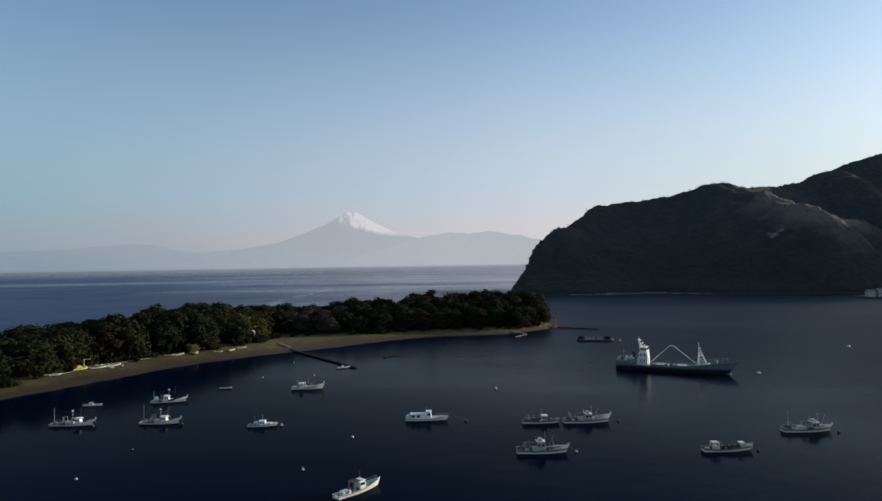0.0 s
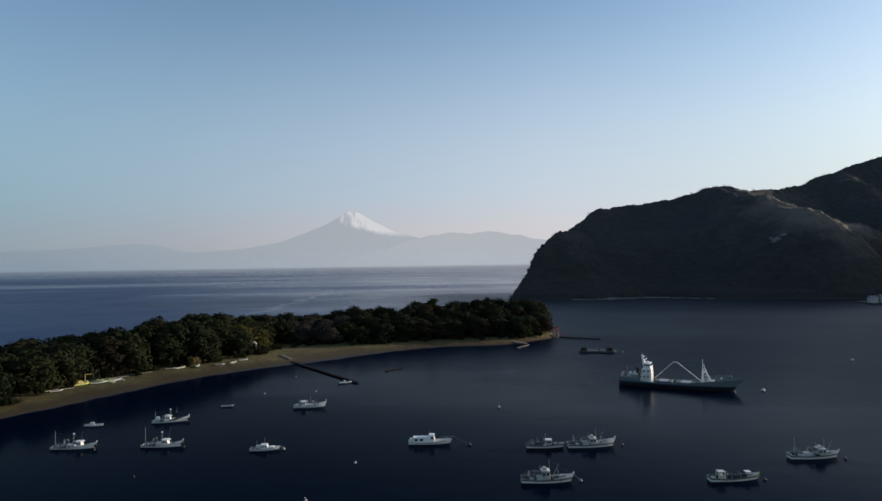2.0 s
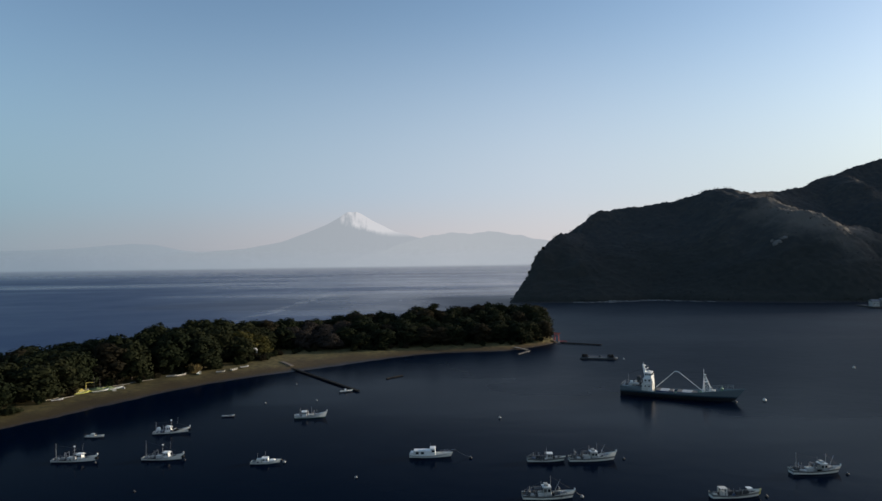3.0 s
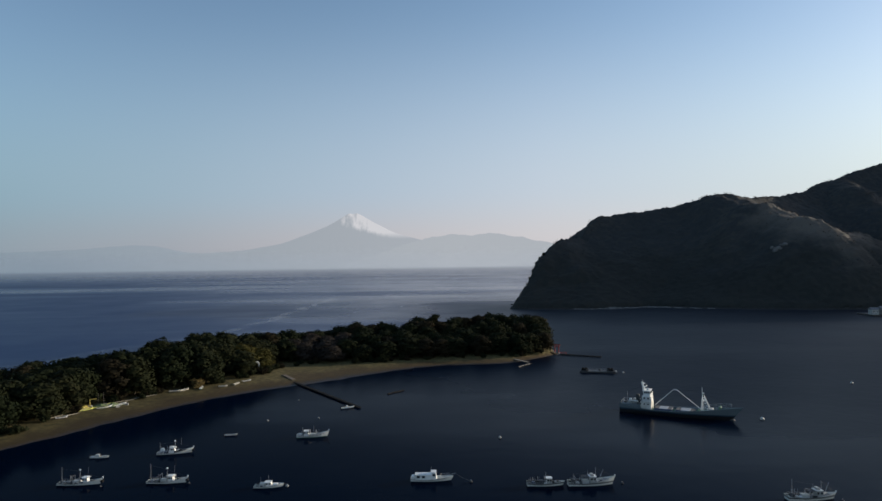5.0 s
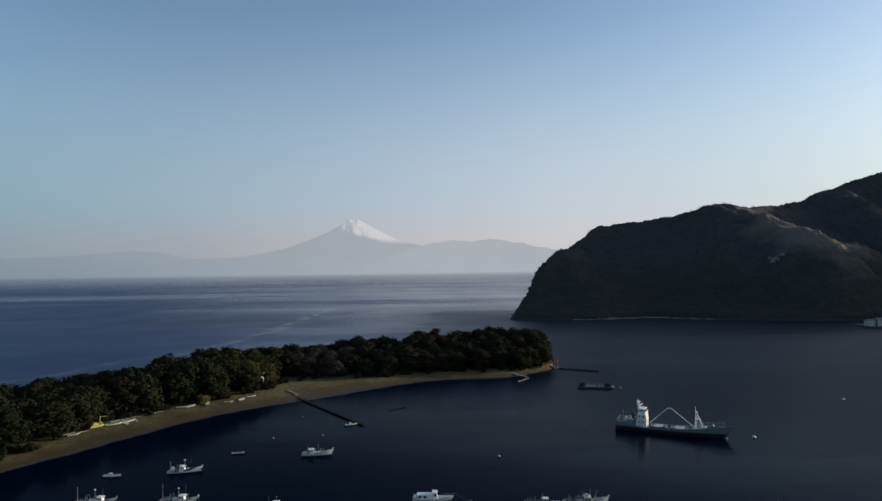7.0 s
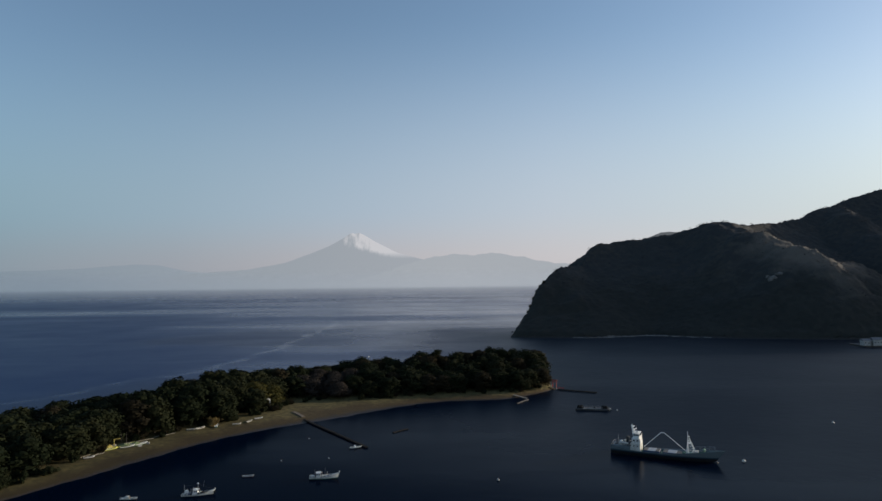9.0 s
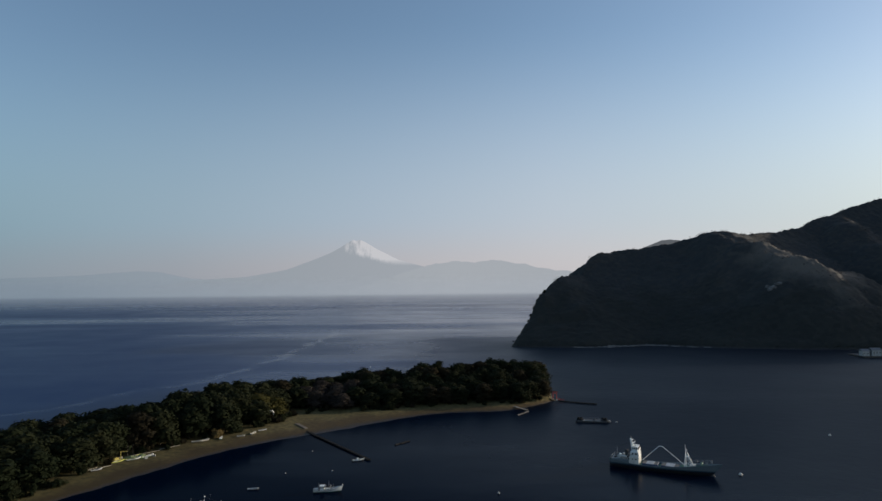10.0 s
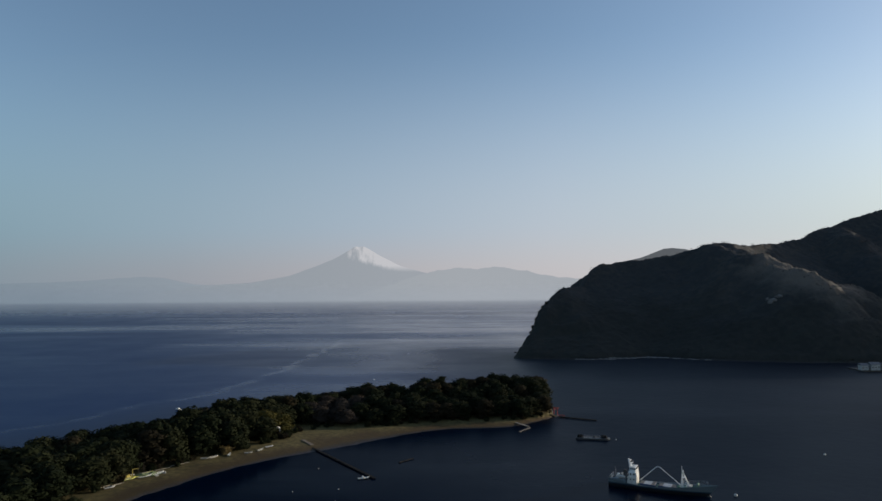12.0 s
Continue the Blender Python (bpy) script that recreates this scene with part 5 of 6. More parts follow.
def trawler(x, y, L, turn, label, paint, bow=1.9, house=0.12, aft_mast=2.4, tall=1.9):
    t, dk = boat_base("fishing_boat", x, y, L, turn, label, 2.8, 0.78, bow, 0.32, paint, M_DECK_GREY)
    wheelhouse(t, L * house, 0.45, 1.5, 1.6, tall * 0.9, -0.25, M_SOILED)
    part("flying_bridge", box(mesh(), (L * house - 0.3, 0, tall * 0.9 + 0.8), (0.8, 1.2, 0.5), 0.06, -0.1), M_SOILED, t)
    mast(t, L * house + 0.6, tall + 0.5, 1.9, 0.045, 1.0)
    mast(t, L * house - 1.3, 0.5, 3.0, 0.05, 0.9)
    mast(t, -L * 0.38, 0.5, aft_mast, 0.05)
    part("boom", tube(mesh(), (L * house + 1.2, 0, 1.0), (L * house + 2.6, 0.4, 3.6), 0.04), M_STEEL, t)
    gear(t, [("engine_box", (-L * 0.1, 0, 0.9), (1.6, 1.3, 0.8), M_CREAM), ("crate", (-L * 0.24, 0.4, 0.85), (0.9, 0.8, 0.6), M_DARK),
             ("crate", (-L * 0.3, -0.5, 0.8), (0.8, 0.8, 0.5), M_CREAM), ("drum", (-L * 0.38, 0, 1.0), (0.9, 1.2, 0.9), M_DARK),
             ("net_hauler", (L * 0.3, -0.7, 1.25), (0.7, 0.5, 0.7), M_STEEL), ("fish_box", (L * 0.36, 0.2, 1.2), (0.9, 0.8, 0.5), M_GREYFLOAT)])
    for k in (-0.05, -0.2, -0.34):
        mast(t, L * k, 0.5, 1.6, 0.035, 0, 0, 1.1)
    rigging(t, L, dk, [(-L * 0.33, 1.7, 1.9), (-L * 0.02, 1.9, 1.9), (L * 0.27, 1.9, 1.4)])
    clutter(t, L, 2.7, 0.5, int(abs(x) * 7), 20)
    part("awning", box(mesh(), (L * house - 1.9, 0, 2.1), (1.8, 1.9, 0.07), 0.02), M_DARK, t)
    for s in (1, -1):
        part("awning_post", tube(mesh(), (L * house - 2.6, s * 0.85, 0.5), (L * house - 2.6, s * 0.85, 2.1), 0.035, n=5), M_STEEL, t)
    part("stay_wire", tube(mesh(), (L * house + 0.6, 0, tall + 2.2), (L * 0.52, 0, bow), 0.02, n=4), M_DARK, t)
    part("stay_wire", tube(mesh(), (L * house - 1.3, 0, 3.3), (-L * 0.38, 0, aft_mast * 0.9 + 0.5), 0.02, n=4), M_DARK, t)
    bow_post(t, L, bow, 0.09)
    return t


trawler(35.2, 155.4, 10.6, 2, "white fishing boat with upswept bow, lying astern of another", H_WORK, 2.1, 0.08)
trawler(20.7, 131.8, 9.8, -1, "broad white fishing boat with raised wheelhouse and deck gear", H_WORK, 1.7, 0.02, 1.8, 2.2)
trawler(82.0, 144.3, 10.4, 1, "white fishing boat with yellow stem and a thin stern mast", H_WORK, 1.6, 0.2, 4.2)

# open work boat with stern shelter
t, dk = boat_base("work_boat", 58.2, 131.0, 9.6, 3, "open work boat with stern shelter, yellow stem and dark gear", 2.5, 0.7, 1.45, 0.3, H_WORK, M_DECK_GREY)
sh = part("shelter_roof", box(mesh(), (-2.4, 0, 1.95), (1.5, 1.5, 0.1), 0.03), M_CREAM, t)
for sx in (-3.0, -1.8):
    for sy in (0.6, -0.6):
        part("shelter_post", box(mesh(), (sx, sy, 1.15), (0.28, 0.12, 1.5)), M_CREAM, t)
part("shelter_wall", box(mesh(), (-2.4, 0, 0.85), (0.5, 1.3, 0.9), 0.04), M_CREAM, t)
gear(t, [("crate", (-0.6, 0.3, 0.75), (0.9, 0.8, 0.8), M_DARK), ("crate", (0.5, -0.3, 0.8), (0.8, 0.8, 0.9), M_DARK), ("drum", (1.6, 0, 0.9), (0.9, 1.0, 0.9), M_DARK),
         ("winch", (2.5, 0, 1.0), (0.7, 0.8, 0.7), M_DARK), ("crate", (-3.9, 0, 0.85), (0.7, 1.0, 0.6), M_DARK)])
part("fore_roof", box(mesh(), (3.1, 0, 1.75), (1.1, 1.2, 0.08), 0.02, 0.0), M_WHITE, t)
for sy in (0.5, -0.5):
    part("fore_roof_post", tube(mesh(), (3.1, sy, 0.8), (3.1, sy, 1.75), 0.05), M_CREAM, t)
mast(t, 1.2, 0.4, 1.5, 0.04)
mast(t, -0.1, 0.4, 1.3, 0.04)
clutter(t, 9.6, 2.4, 0.45, 57, 18)
part("stem", box(mesh(), (5.15, 0, 0.95), (0.35, 0.3, 1.1), 0.05, 0.3), M_YELLOW_BOW, t)

# launch with blue-green foredeck
t, dk = boat_base("motor_launch", -14.2, 111.2, 9.0, 46, "white motor launch with a blue-green foredeck and aft canopy", 2.4, 0.68, 1.4, 0.1, H_WHITE, M_CREAM, 0.35)
part("foredeck", box(mesh(), (3.3, 0, 1.22), (2.0, 1.0, 0.06), 0.02, 0.1), M_DECK_BLUE, t)
wheelhouse(t, 0.9, 0.5, 1.3, 1.5, 1.5, -0.3, None, 2, 1)
part("canopy", box(mesh(), (-0.5, 0, 2.15), (1.7, 1.7, 0.06), 0.02), M_DARK, t)
for sx in (-1.2, 0.2):
    for sy in (0.75, -0.75):
        part("canopy_post", tube(mesh(), (sx, sy, 0.5), (sx, sy, 2.15), 0.035), M_STEEL, t)
gear(t, [("engine_box", (-2.6, 0, 0.8), (1.4, 1.2, 0.5), M_WHITE), ("seat", (-0.7, 0.3, 0.85), (0.5, 0.5, 0.5), M_DARK)])
mast(t, 0.7, 2.1, 1.5, 0.03)
railing(t, [(2.4, 0.85, 1.1), (3.4, 0.6, 1.25), (4.6, 0.2, 1.5)], 0.35)
clutter(t, 9.0, 2.3, 0.6, 44, 14, -0.45, 0.2)

# ---- the carrier ----
LS, BS = 35.4, 7.4
ship = thing("cargo_ship", pose(80.2, 222.7, 0, 0, 0, -27.3), "anchored navy-hulled cargo ship with white bridge, lattice mast and booms", "ship")
b = mesh()
dk = hull(b, LS, BS, 1.95, 4.5, 1.2, 0.13, 1.2, 0.8, 0.78, 0.12)
bmesh.ops.translate(b, verts=b.verts[:], vec=(-0.5, 0, 0))
part("hull", b, H_SHIP, ship)
b = mesh()
deck_sheet(b, dk, 0.03)
bmesh.ops.translate(b, verts=b.verts[:], vec=(-0.5, 0, 0))
part("deck", b, M_DECK_GREEN, ship)
part("raised_stern", box(mesh(), (-14.4, 0, 2.1), (6.6, 5.4, 2.0), 0.08), H_SHIP, ship)
# accommodation: stepped decks, each set back from the one below
br = part("bridge", box(mesh(), (-9.1, 0, 2.5), (3.6, 5.4, 3.6), 0.1), M_CREAM, ship)
mid = part("upper_house", box(mesh(), (-8.8, 0, 5.2), (3.0, 4.6, 1.9), 0.08, -0.1), M_WHITE, ship)
up = part("wheelhouse", box(mesh(), (-8.7, 0, 7.1), (2.3, 3.8, 1.7), 0.08, -0.2), M_WHITE, ship)
part("roof", box(mesh(), (-8.9, 0, 8.02), (2.7, 4.3, 0.12), 0.03), M_WHITE, up)
for k in range(5):
    part("pane", box(mesh(), (-7.63, (k - 2) * 0.74, 7.35), (0.06, 0.58, 0.65), 0, -0.07), M_GLASS, up)
for s in (1, -1):
    for k in range(3):
        part("pane", box(mesh(), (-9.5 + k * 0.68, s * 1.9, 7.35), (0.5, 0.06, 0.6)), M_GLASS, up)
    for k in range(3):
        part("porthole", tube(mesh(), (-10.9 + k * 1.3, s * 2.6, 3.5), (-10.9 + k * 1.3, s * 2.74, 3.5), 0.26, n=10), M_GLASS, br)
    for k in range(2):
        part("pane", box(mesh(), (-9.6 + k * 1.3, s * 2.31, 5.4), (0.6, 0.06, 0.6)), M_GLASS, mid)
    part("bridge_wing", box(mesh(), (-8.4, s * 2.45, 6.2), (1.7, 1.2, 0.12), 0.02), M_WHITE, mid)
    part("wing_screen", box(mesh(), (-7.6, s * 2.45, 6.65), (0.08, 1.2, 0.8), 0.02), M_WHITE, mid)
    railing(ship, [(-11.4 + k * 1.05, s * 2.62, 4.3) for k in range(5)], 0.95, "deck_rail", 0.045)
    lb = part("lifeboat", box(mesh(), (-12.9, s * 2.1, 4.1), (2.5, 0.9, 0.75), 0.28), M_CREAM, ship)
    for dx in (-0.9, 0.9):
        part("davit", tube(mesh(), (-12.9 + dx, s * 2.1, 2.8), (-12.9 + dx, s * 2.2, 4.9), 0.07), M_DARK, lb)
# radar mast raked aft, with its gear
radar = part("radar_mast", box(mesh(), (-9.5, 0, 8.0), (1.1, 1.2, 5.4), 0.06, -1.2, 0.45), M_WHITE, ship)
for x, z, w in ((-9.8, 9.0, 2.6), (-10.1, 10.2, 1.9)):
    part("crosstree", box(mesh(), (x, 0, z), (0.7, w, 0.14), 0.03), M_WHITE, radar)
part("radar_scanner", box(mesh(), (-9.2, 0, 9.35), (0.25, 1.9, 0.24), 0.04), M_WHITE, radar)
part("lamp_post", tube(mesh(), (-10.2, 0, 10.3), (-10.6, 0, 11.5), 0.09, 0.05), M_STEEL, radar)
part("aerial", tube(mesh(), (-9.1, 1.2, 8.0), (-9.3, 1.3, 10.4), 0.04, n=5), M_STEEL, ship)
part("signal_dome", ball(mesh(), (-8.6, -0.9, 8.5), 0.42, 0.9), M_WHITE, ship)
part("funnel", box(mesh(), (-12.0, 0, 4.9), (1.2, 1.6, 2.9), 0.15, -0.3, 0.9), M_DARK, ship)
part("stern_house", box(mesh(), (-14.7, 0, 3.4), (2.0, 2.6, 1.1), 0.2, 0, 0.85), M_CREAM, ship)
part("stern_winch", tube(mesh(), (-16.4, -1.0, 3.2), (-16.4, 1.0, 3.2), 0.45, n=10), M_DARK, ship)
part("stern_dome", ball(mesh(), (-14.7, 0, 4.2), 0.6, 0.8), M_WHITE, ship)
part("vent_cowl", tube(mesh(), (-13.3, 0.9, 2.8), (-13.3, 0.9, 4.4), 0.22, 0.3, 8), M_CREAM, ship)
part("vent_cowl", tube(mesh(), (-13.4, -0.9, 2.8), (-13.4, -0.9, 4.2), 0.22, 0.3, 8), M_CREAM, ship)
mast(ship, -15.8, 2.9, 4.2, 0.07, 1.0)
for k, (x0, x1) in enumerate(((-6.3, -0.6), (0.6, 6.9))):
    hatch = part("hatch_coaming", box(mesh(), ((x0 + x1) / 2, 0, 1.4), (x1 - x0, 4.6, 1.6), 0.05), M_NAVY, ship)
    for m in range(4):
        w = (x1 - x0) / 4
        part("hatch_cover", box(mesh(), (x0 + w * (m + 0.5), 0, 2.27), (w - 0.08, 4.3, 0.14), 0.03), M_STEEL if m in (1, 2) else M_DECK_GREY, hatch)
# cargo booms that meet over the hold
for p, q in (((-6.4, 0.6, 2.9), (-0.2, 0.3, 8.7)), ((1.0, 0.3, 8.7), (8.4, 0.6, 2.8))):
    part("cargo_boom", tube(mesh(), p, q, 0.14, 0.11, 8), M_WHITE, ship)
part("boom_joint", tube(mesh(), (-0.2, 0.3, 8.7), (1.0, 0.3, 8.7), 0.13, n=8), M_WHITE, ship)
for p, q in (((-7.6, 0, 7.2), (9.2, 0, 6.6)), ((-7.6, 0.4, 7.9), (-0.2, 0.3, 8.7)), ((9.2, 0.2, 9.0), (1.0, 0.3, 8.7)), ((9.2, 0, 8.8), (18.6, 0, 3.9)), ((-10.9, 0, 9.0), (-15.8, 0, 7.0))):
    part("stay_cable", tube(mesh(), p, q, 0.04, n=5), M_DARK, ship)
# fore mast: a lattice of four legs
fm = part("fore_mast", tube(mesh(), (9.3, 0, 1.2), (9.1, 0, 10.2), 0.2, 0.07, 8), M_WHITE, ship)
for s in (1, -1):
    part("mast_leg", tube(mesh(), (12.0, s * 1.4, 2.0), (9.6, 0, 7.8), 0.12, n=6), M_WHITE, fm)
    part("mast_leg", tube(mesh(), (8.6, s * 1.5, 1.2), (9.2, 0, 7.8), 0.12, n=6), M_WHITE, fm)
for k in range(5):
    f, g = k / 5.6, (k + 1) / 5.6
    for s in (1, -1):
        u, v = s * 1.45 * (1 - f), s * 1.45 * (1 - g)
        part("mast_brace", tube(mesh(), (11.8 - 2.3 * f, u, 2.4 + 5.3 * f), (8.7 + 0.5 * g, v, 2.4 + 5.3 * g), 0.045, n=5), M_WHITE, fm)
        part("mast_brace", tube(mesh(), (8.7 + 0.5 * f, u, 2.4 + 5.3 * f), (11.8 - 2.3 * g, v, 2.4 + 5.3 * g), 0.045, n=5), M_WHITE, fm)
part("mast_platform", box(mesh(), (9.6, 0, 6.0), (1.4, 1.7, 0.12), 0.02), M_WHITE, fm)
part("mast_lamp", box(mesh(), (9.5, 0, 8.3), (0.5, 0.7, 0.35), 0.05), M_WHITE, fm)
part("cargo_winch", tube(mesh(), (8.0, -1.1, 2.1), (8.0, 1.1, 2.1), 0.5, n=10), M_DECK_GREEN, ship)
part("windlass", tube(mesh(), (14.6, -1.0, 3.9), (14.6, 1.0, 3.9), 0.5, n=10), M_DECK_GREEN, ship)
part("fore_locker", box(mesh(), (11.6, 0, 2.7), (2.0, 3.0, 1.3), 0.08), M_CREAM, ship)
for s in (1, -1):
    railing(ship, [(11.2 + k * 1.75, s * (2.75 - 0.14 * k * k), 3.15 + 0.32 * k) for k in range(5)], 0.95, "bow_rail", 0.05)
    railing(ship, [(-17.4 + k * 1.7, s * 2.65, 3.1) for k in range(4)], 1.0, "stern_rail", 0.05)
railing(ship, [(-17.5, -2.5 + k * 1.25, 3.1) for k in range(5)], 1.0, "stern_rail", 0.05)
part("bulb", ball(mesh(), (18.4, 0, -0.05), 0.95, 0.6), M_DARK, ship)

# ---- barge, jetties, pontoon ----
bg = thing("work_barge", pose(74.2, 307.3, 0, 0, 0, -12), "low dark floating barge with raised gear at both ends", "barge")
part("hull", box(mesh(), (0, 0, 0.25), (16.6, 4.6, 1.1), 0.12, 0, 0.98), M_DARK, bg)
part("deck", box(mesh(), (0, 0, 0.84), (15.4, 4.2, 0.1), 0.02), M_DECK_GREY, bg)
for sx in (-6.3, 6.3):
    part("end_house", box(mesh(), (sx, 0, 1.3), (2.6, 3.2, 0.9), 0.2, 0, 0.75), M_TAR, bg)
    part("tyre_stack", tube(mesh(), (sx * 1.06, -0.7, 1.6), (sx * 1.06, -0.7, 2.3), 0.6, 0.5, 10), M_TAR, bg)
    part("net_heap", ball(mesh(), (sx * 0.86, 0.6, 1.4), 1.0, 0.8), M_TAR, bg)
    part("crate", box(mesh(), (sx * 0.74, -0.9, 1.15), (1.0, 0.9, 0.7), 0.05), M_DARK, bg)
part("gunwale", box(mesh(), (0, -2.2, 0.86), (9.0, 0.16, 0.22), 0.03), M_GREYFLOAT, bg)
for s in (1, -1):
    railing(bg, [(-4 + k * 2.0, s * 2.0, 0.88) for k in range(5)], 0.7)
part("bow_float", box(mesh(), (8.6, 0.4, 0.5), (0.9, 1.6, 0.9), 0.15), M_GREYFLOAT, bg)
part("winch", tube(mesh(), (1.0, -0.8, 1.3), (1.0, 0.8, 1.3), 0.45, n=10), M_DARK, bg)


def jetty(x0, y0, x1, y1, z, w, label, deck_mat, step=3.0, name="jetty"):
    L = math.hypot(x1 - x0, y1 - y0)
    t = thing(name, pose(x0, y0, 0, 0, 0, math.degrees(math.atan2(y1 - y0, x1 - x0))), label, "jetty")
    n = max(2, int(L / step))
    for k in range(n):
        part("slab", box(mesh(), ((k + 0.5) * L / n, 0.05 * math.sin(k * 1.7), z - 0.15 + 0.012 * math.sin(k * 2.3)), (L / n - 0.02, w, 0.3), 0.01), deck_mat, t)
        for s in (1, -1):
            part("pile", tube(mesh(), ((k + 0.5) * L / n, s * w * 0.42, -1.5), ((k + 0.5) * L / n, s * w * 0.42, z - 0.05), 0.16, n=7), M_TAR, t)
    for s in (1, -1):
        part("stringer", box(mesh(), (L / 2, s * w * 0.5, z - 0.28), (L, 0.16, 0.34), 0.02), M_TAR, t)
    return t


jetty(-72.0, 297.5, -31.0, 239.0, 0.6, 1.25, "long narrow dark jetty running from the beach into the bay", M_TAR, 3.2)
jetty(67.0, 364.2, 87.3, 352.5, 0.7, 1.2, "narrow dark jetty at the tip of the spit", M_TAR, 3.0)
ramp_ = thing("jetty_ramp", pose(-72.6, 299.8, 0.9, 0, 0, -52), "worn brown ramp where the jetty meets the beach", "ramp")
for k in range(5):
    x, y = -72.6 + (k * 2.2 - 2.5) * 0.616, 299.8 - (k * 2.2 - 2.5) * 0.788
    part("slab", box(mesh(), (k * 2.2 - 2.5, 0.06 * (k % 2), ground_z(x, y) - 0.85), (2.15, 1.9, 0.5), 0.06), M_RAMP, ramp_)
gw = thing("gangway", pose(35.8, 351.0, 0, 0, 0, -58), "pale gangway from the beach to a small pontoon", "gangway")
for k in range(6):
    part("plank", box(mesh(), (1.5 + k * 2.9, 0, 0.95 - 0.06 * k), (2.8, 1.3, 0.2), 0.03), M_PALE_WOOD, gw)
for k in range(4):
    for s in (1, -1):
        part("post", tube(mesh(), (3 + k * 4.2, s * 0.6, -1.2), (3 + k * 4.2, s * 0.6, 1.1), 0.1), M_TIMBER, gw)
pn = thing("pontoon", pose(45.6, 335.0, 0, 0, 0, 236), "narrow floating pontoon moored off the beach", "pontoon")
part("deck", box(mesh(), (6.5, 0, 0.38), (13.0, 0.9, 0.22), 0.03), M_TIMBER, pn)
for k in range(4):
    part("float", box(mesh(), (1.4 + k * 3.3, 0, 0.08), (2.2, 0.8, 0.4), 0.1), M_DARK, pn)
lg = thing("floating_boom", pose(-19.5, 266.8, -0.08, 0, 0, 48), "dark log boom lying low in the water", "boom")
for k in range(3):
    part("log", tube(mesh(), (-4.6 + k * 3.1, 0.15 * (k - 1), 0.2), (-1.7 + k * 3.1, 0.1 * (1 - k), 0.2), 0.4, 0.34, 8), M_TAR, lg)

# ---- gate at the tip ----
tg = thing("torii_gate", pose(65.6, 366.8, 0.9, 0, 0, 40), "vermilion shrine gate standing at the tip of the spit", "gate")
tg.scale = (0.95, 0.95, 0.95)
for s in (1, -1):
    post = part("post", tube(mesh(), (0, s * 1.55, -0.6), (0, s * 1.35, 4.6), 0.26, 0.2, 10), M_RED, tg)
    part("plinth", tube(mesh(), (0, s * 1.56, -0.6), (0, s * 1.56, 0.35), 0.36, n=10), M_CONCRETE, post)
part("lintel", box(mesh(), (0, 0, 4.85), (0.5, 4.9, 0.42), 0.06, 0, 1.04), M_RED, tg)
part("cap", box(mesh(), (0, 0, 5.13), (0.66, 5.3, 0.14), 0.03), M_DARK, tg)
part("tie_beam", box(mesh(), (0, 0, 3.75), (0.24, 3.9, 0.3), 0.03), M_RED, tg)
part("tablet", box(mesh(), (0, 0, 4.3), (0.14, 0.5, 0.7), 0.02), M_RED, tg)
fn = thing("red_fence", pose(67.5, 365.5, 0.5, 0, 0, -30), "low red railing beside the shrine gate", "fence")
for k in range(5):
    part("post", box(mesh(), (k * 0.9, 0, 0.4), (0.14, 0.14, 1.3), 0.02), M_RED, fn)
for z in (0.4, 0.95):
    part("bar", box(mesh(), (1.8, 0, z), (3.8, 0.09, 0.16), 0.02), M_RED, fn)

# ---- along the beach ----
pv = thing("beach_shelter", pose(-88.2, 304.2, 2.2, 0, 0, 285), "cream arched roof on dark posts among the trees", "shelter")
b = mesh()
prof = [(math.cos(a) * 1.6, 4.3 + math.sin(a) * 1.5) for a in np.linspace(-0.5, math.pi, 12)]
ra = [[b.verts.new((x, p[0] * k, (p[1] - 4.3) * k + 4.3)) for p in prof] for x, k in ((-1.3, 1.0), (1.3, 1.0), (1.3, 0.72), (-1.3, 0.72))]
for i in range(4):
    for k in range(11):
        b.faces.new((ra[i][k], ra[i][k + 1], ra[(i + 1) % 4][k + 1], ra[(i + 1) % 4][k]))
part("roof", b, M_CREAM, pv)
for sx in (-1.15, 1.15):
    for sy in (-1.5, 1.5):
        part("post", box(mesh(), (sx, sy * 0.9, 1.8), (0.26, 0.26, 4.4), 0.02), M_TIMBER, pv)
part("bench", box(mesh(), (0, 0.6, 0.45), (2.0, 0.5, 0.12), 0.02), M_PALE_WOOD, pv)


H_SAND = hull_paint("weathered_skiff_hull", (0.46, 0.43, 0.36), (0.10, 0.09, 0.08), 0.10)


def beached(x, y, L, turn, label, paint, lift=0.18):
    skiff(x, y, L, turn, label, ground_z(x, y) + lift, paint, False, "skiffs on the beach", 3.0)


beached(-110.4, 264.2, 3.9, 15, "weathered white skiff drawn up on the beach below the trees", H_SAND)
beached(-107.4, 266.8, 4.2, 58, "weathered white skiff drawn up beside another on the sand", H_SAND)
beached(-101.8, 271.3, 4.0, 95, "cream skiff drawn up on the beach", H_WHITE_GREEN)
beached(-94.4, 276.0, 3.6, 20, "weathered white skiff lying high on the beach", H_SAND)
beached(-90.2, 281.4, 4.0, 70, "weathered white skiff at the top of the beach", H_SAND)
beached(-87.6, 287.0, 3.8, 40, "small pale skiff on the sand near the shelter", H_GREY)
beached(-131.5, 221.5, 3.6, 40, "grey skiff on the sand near the trees", H_GREY)


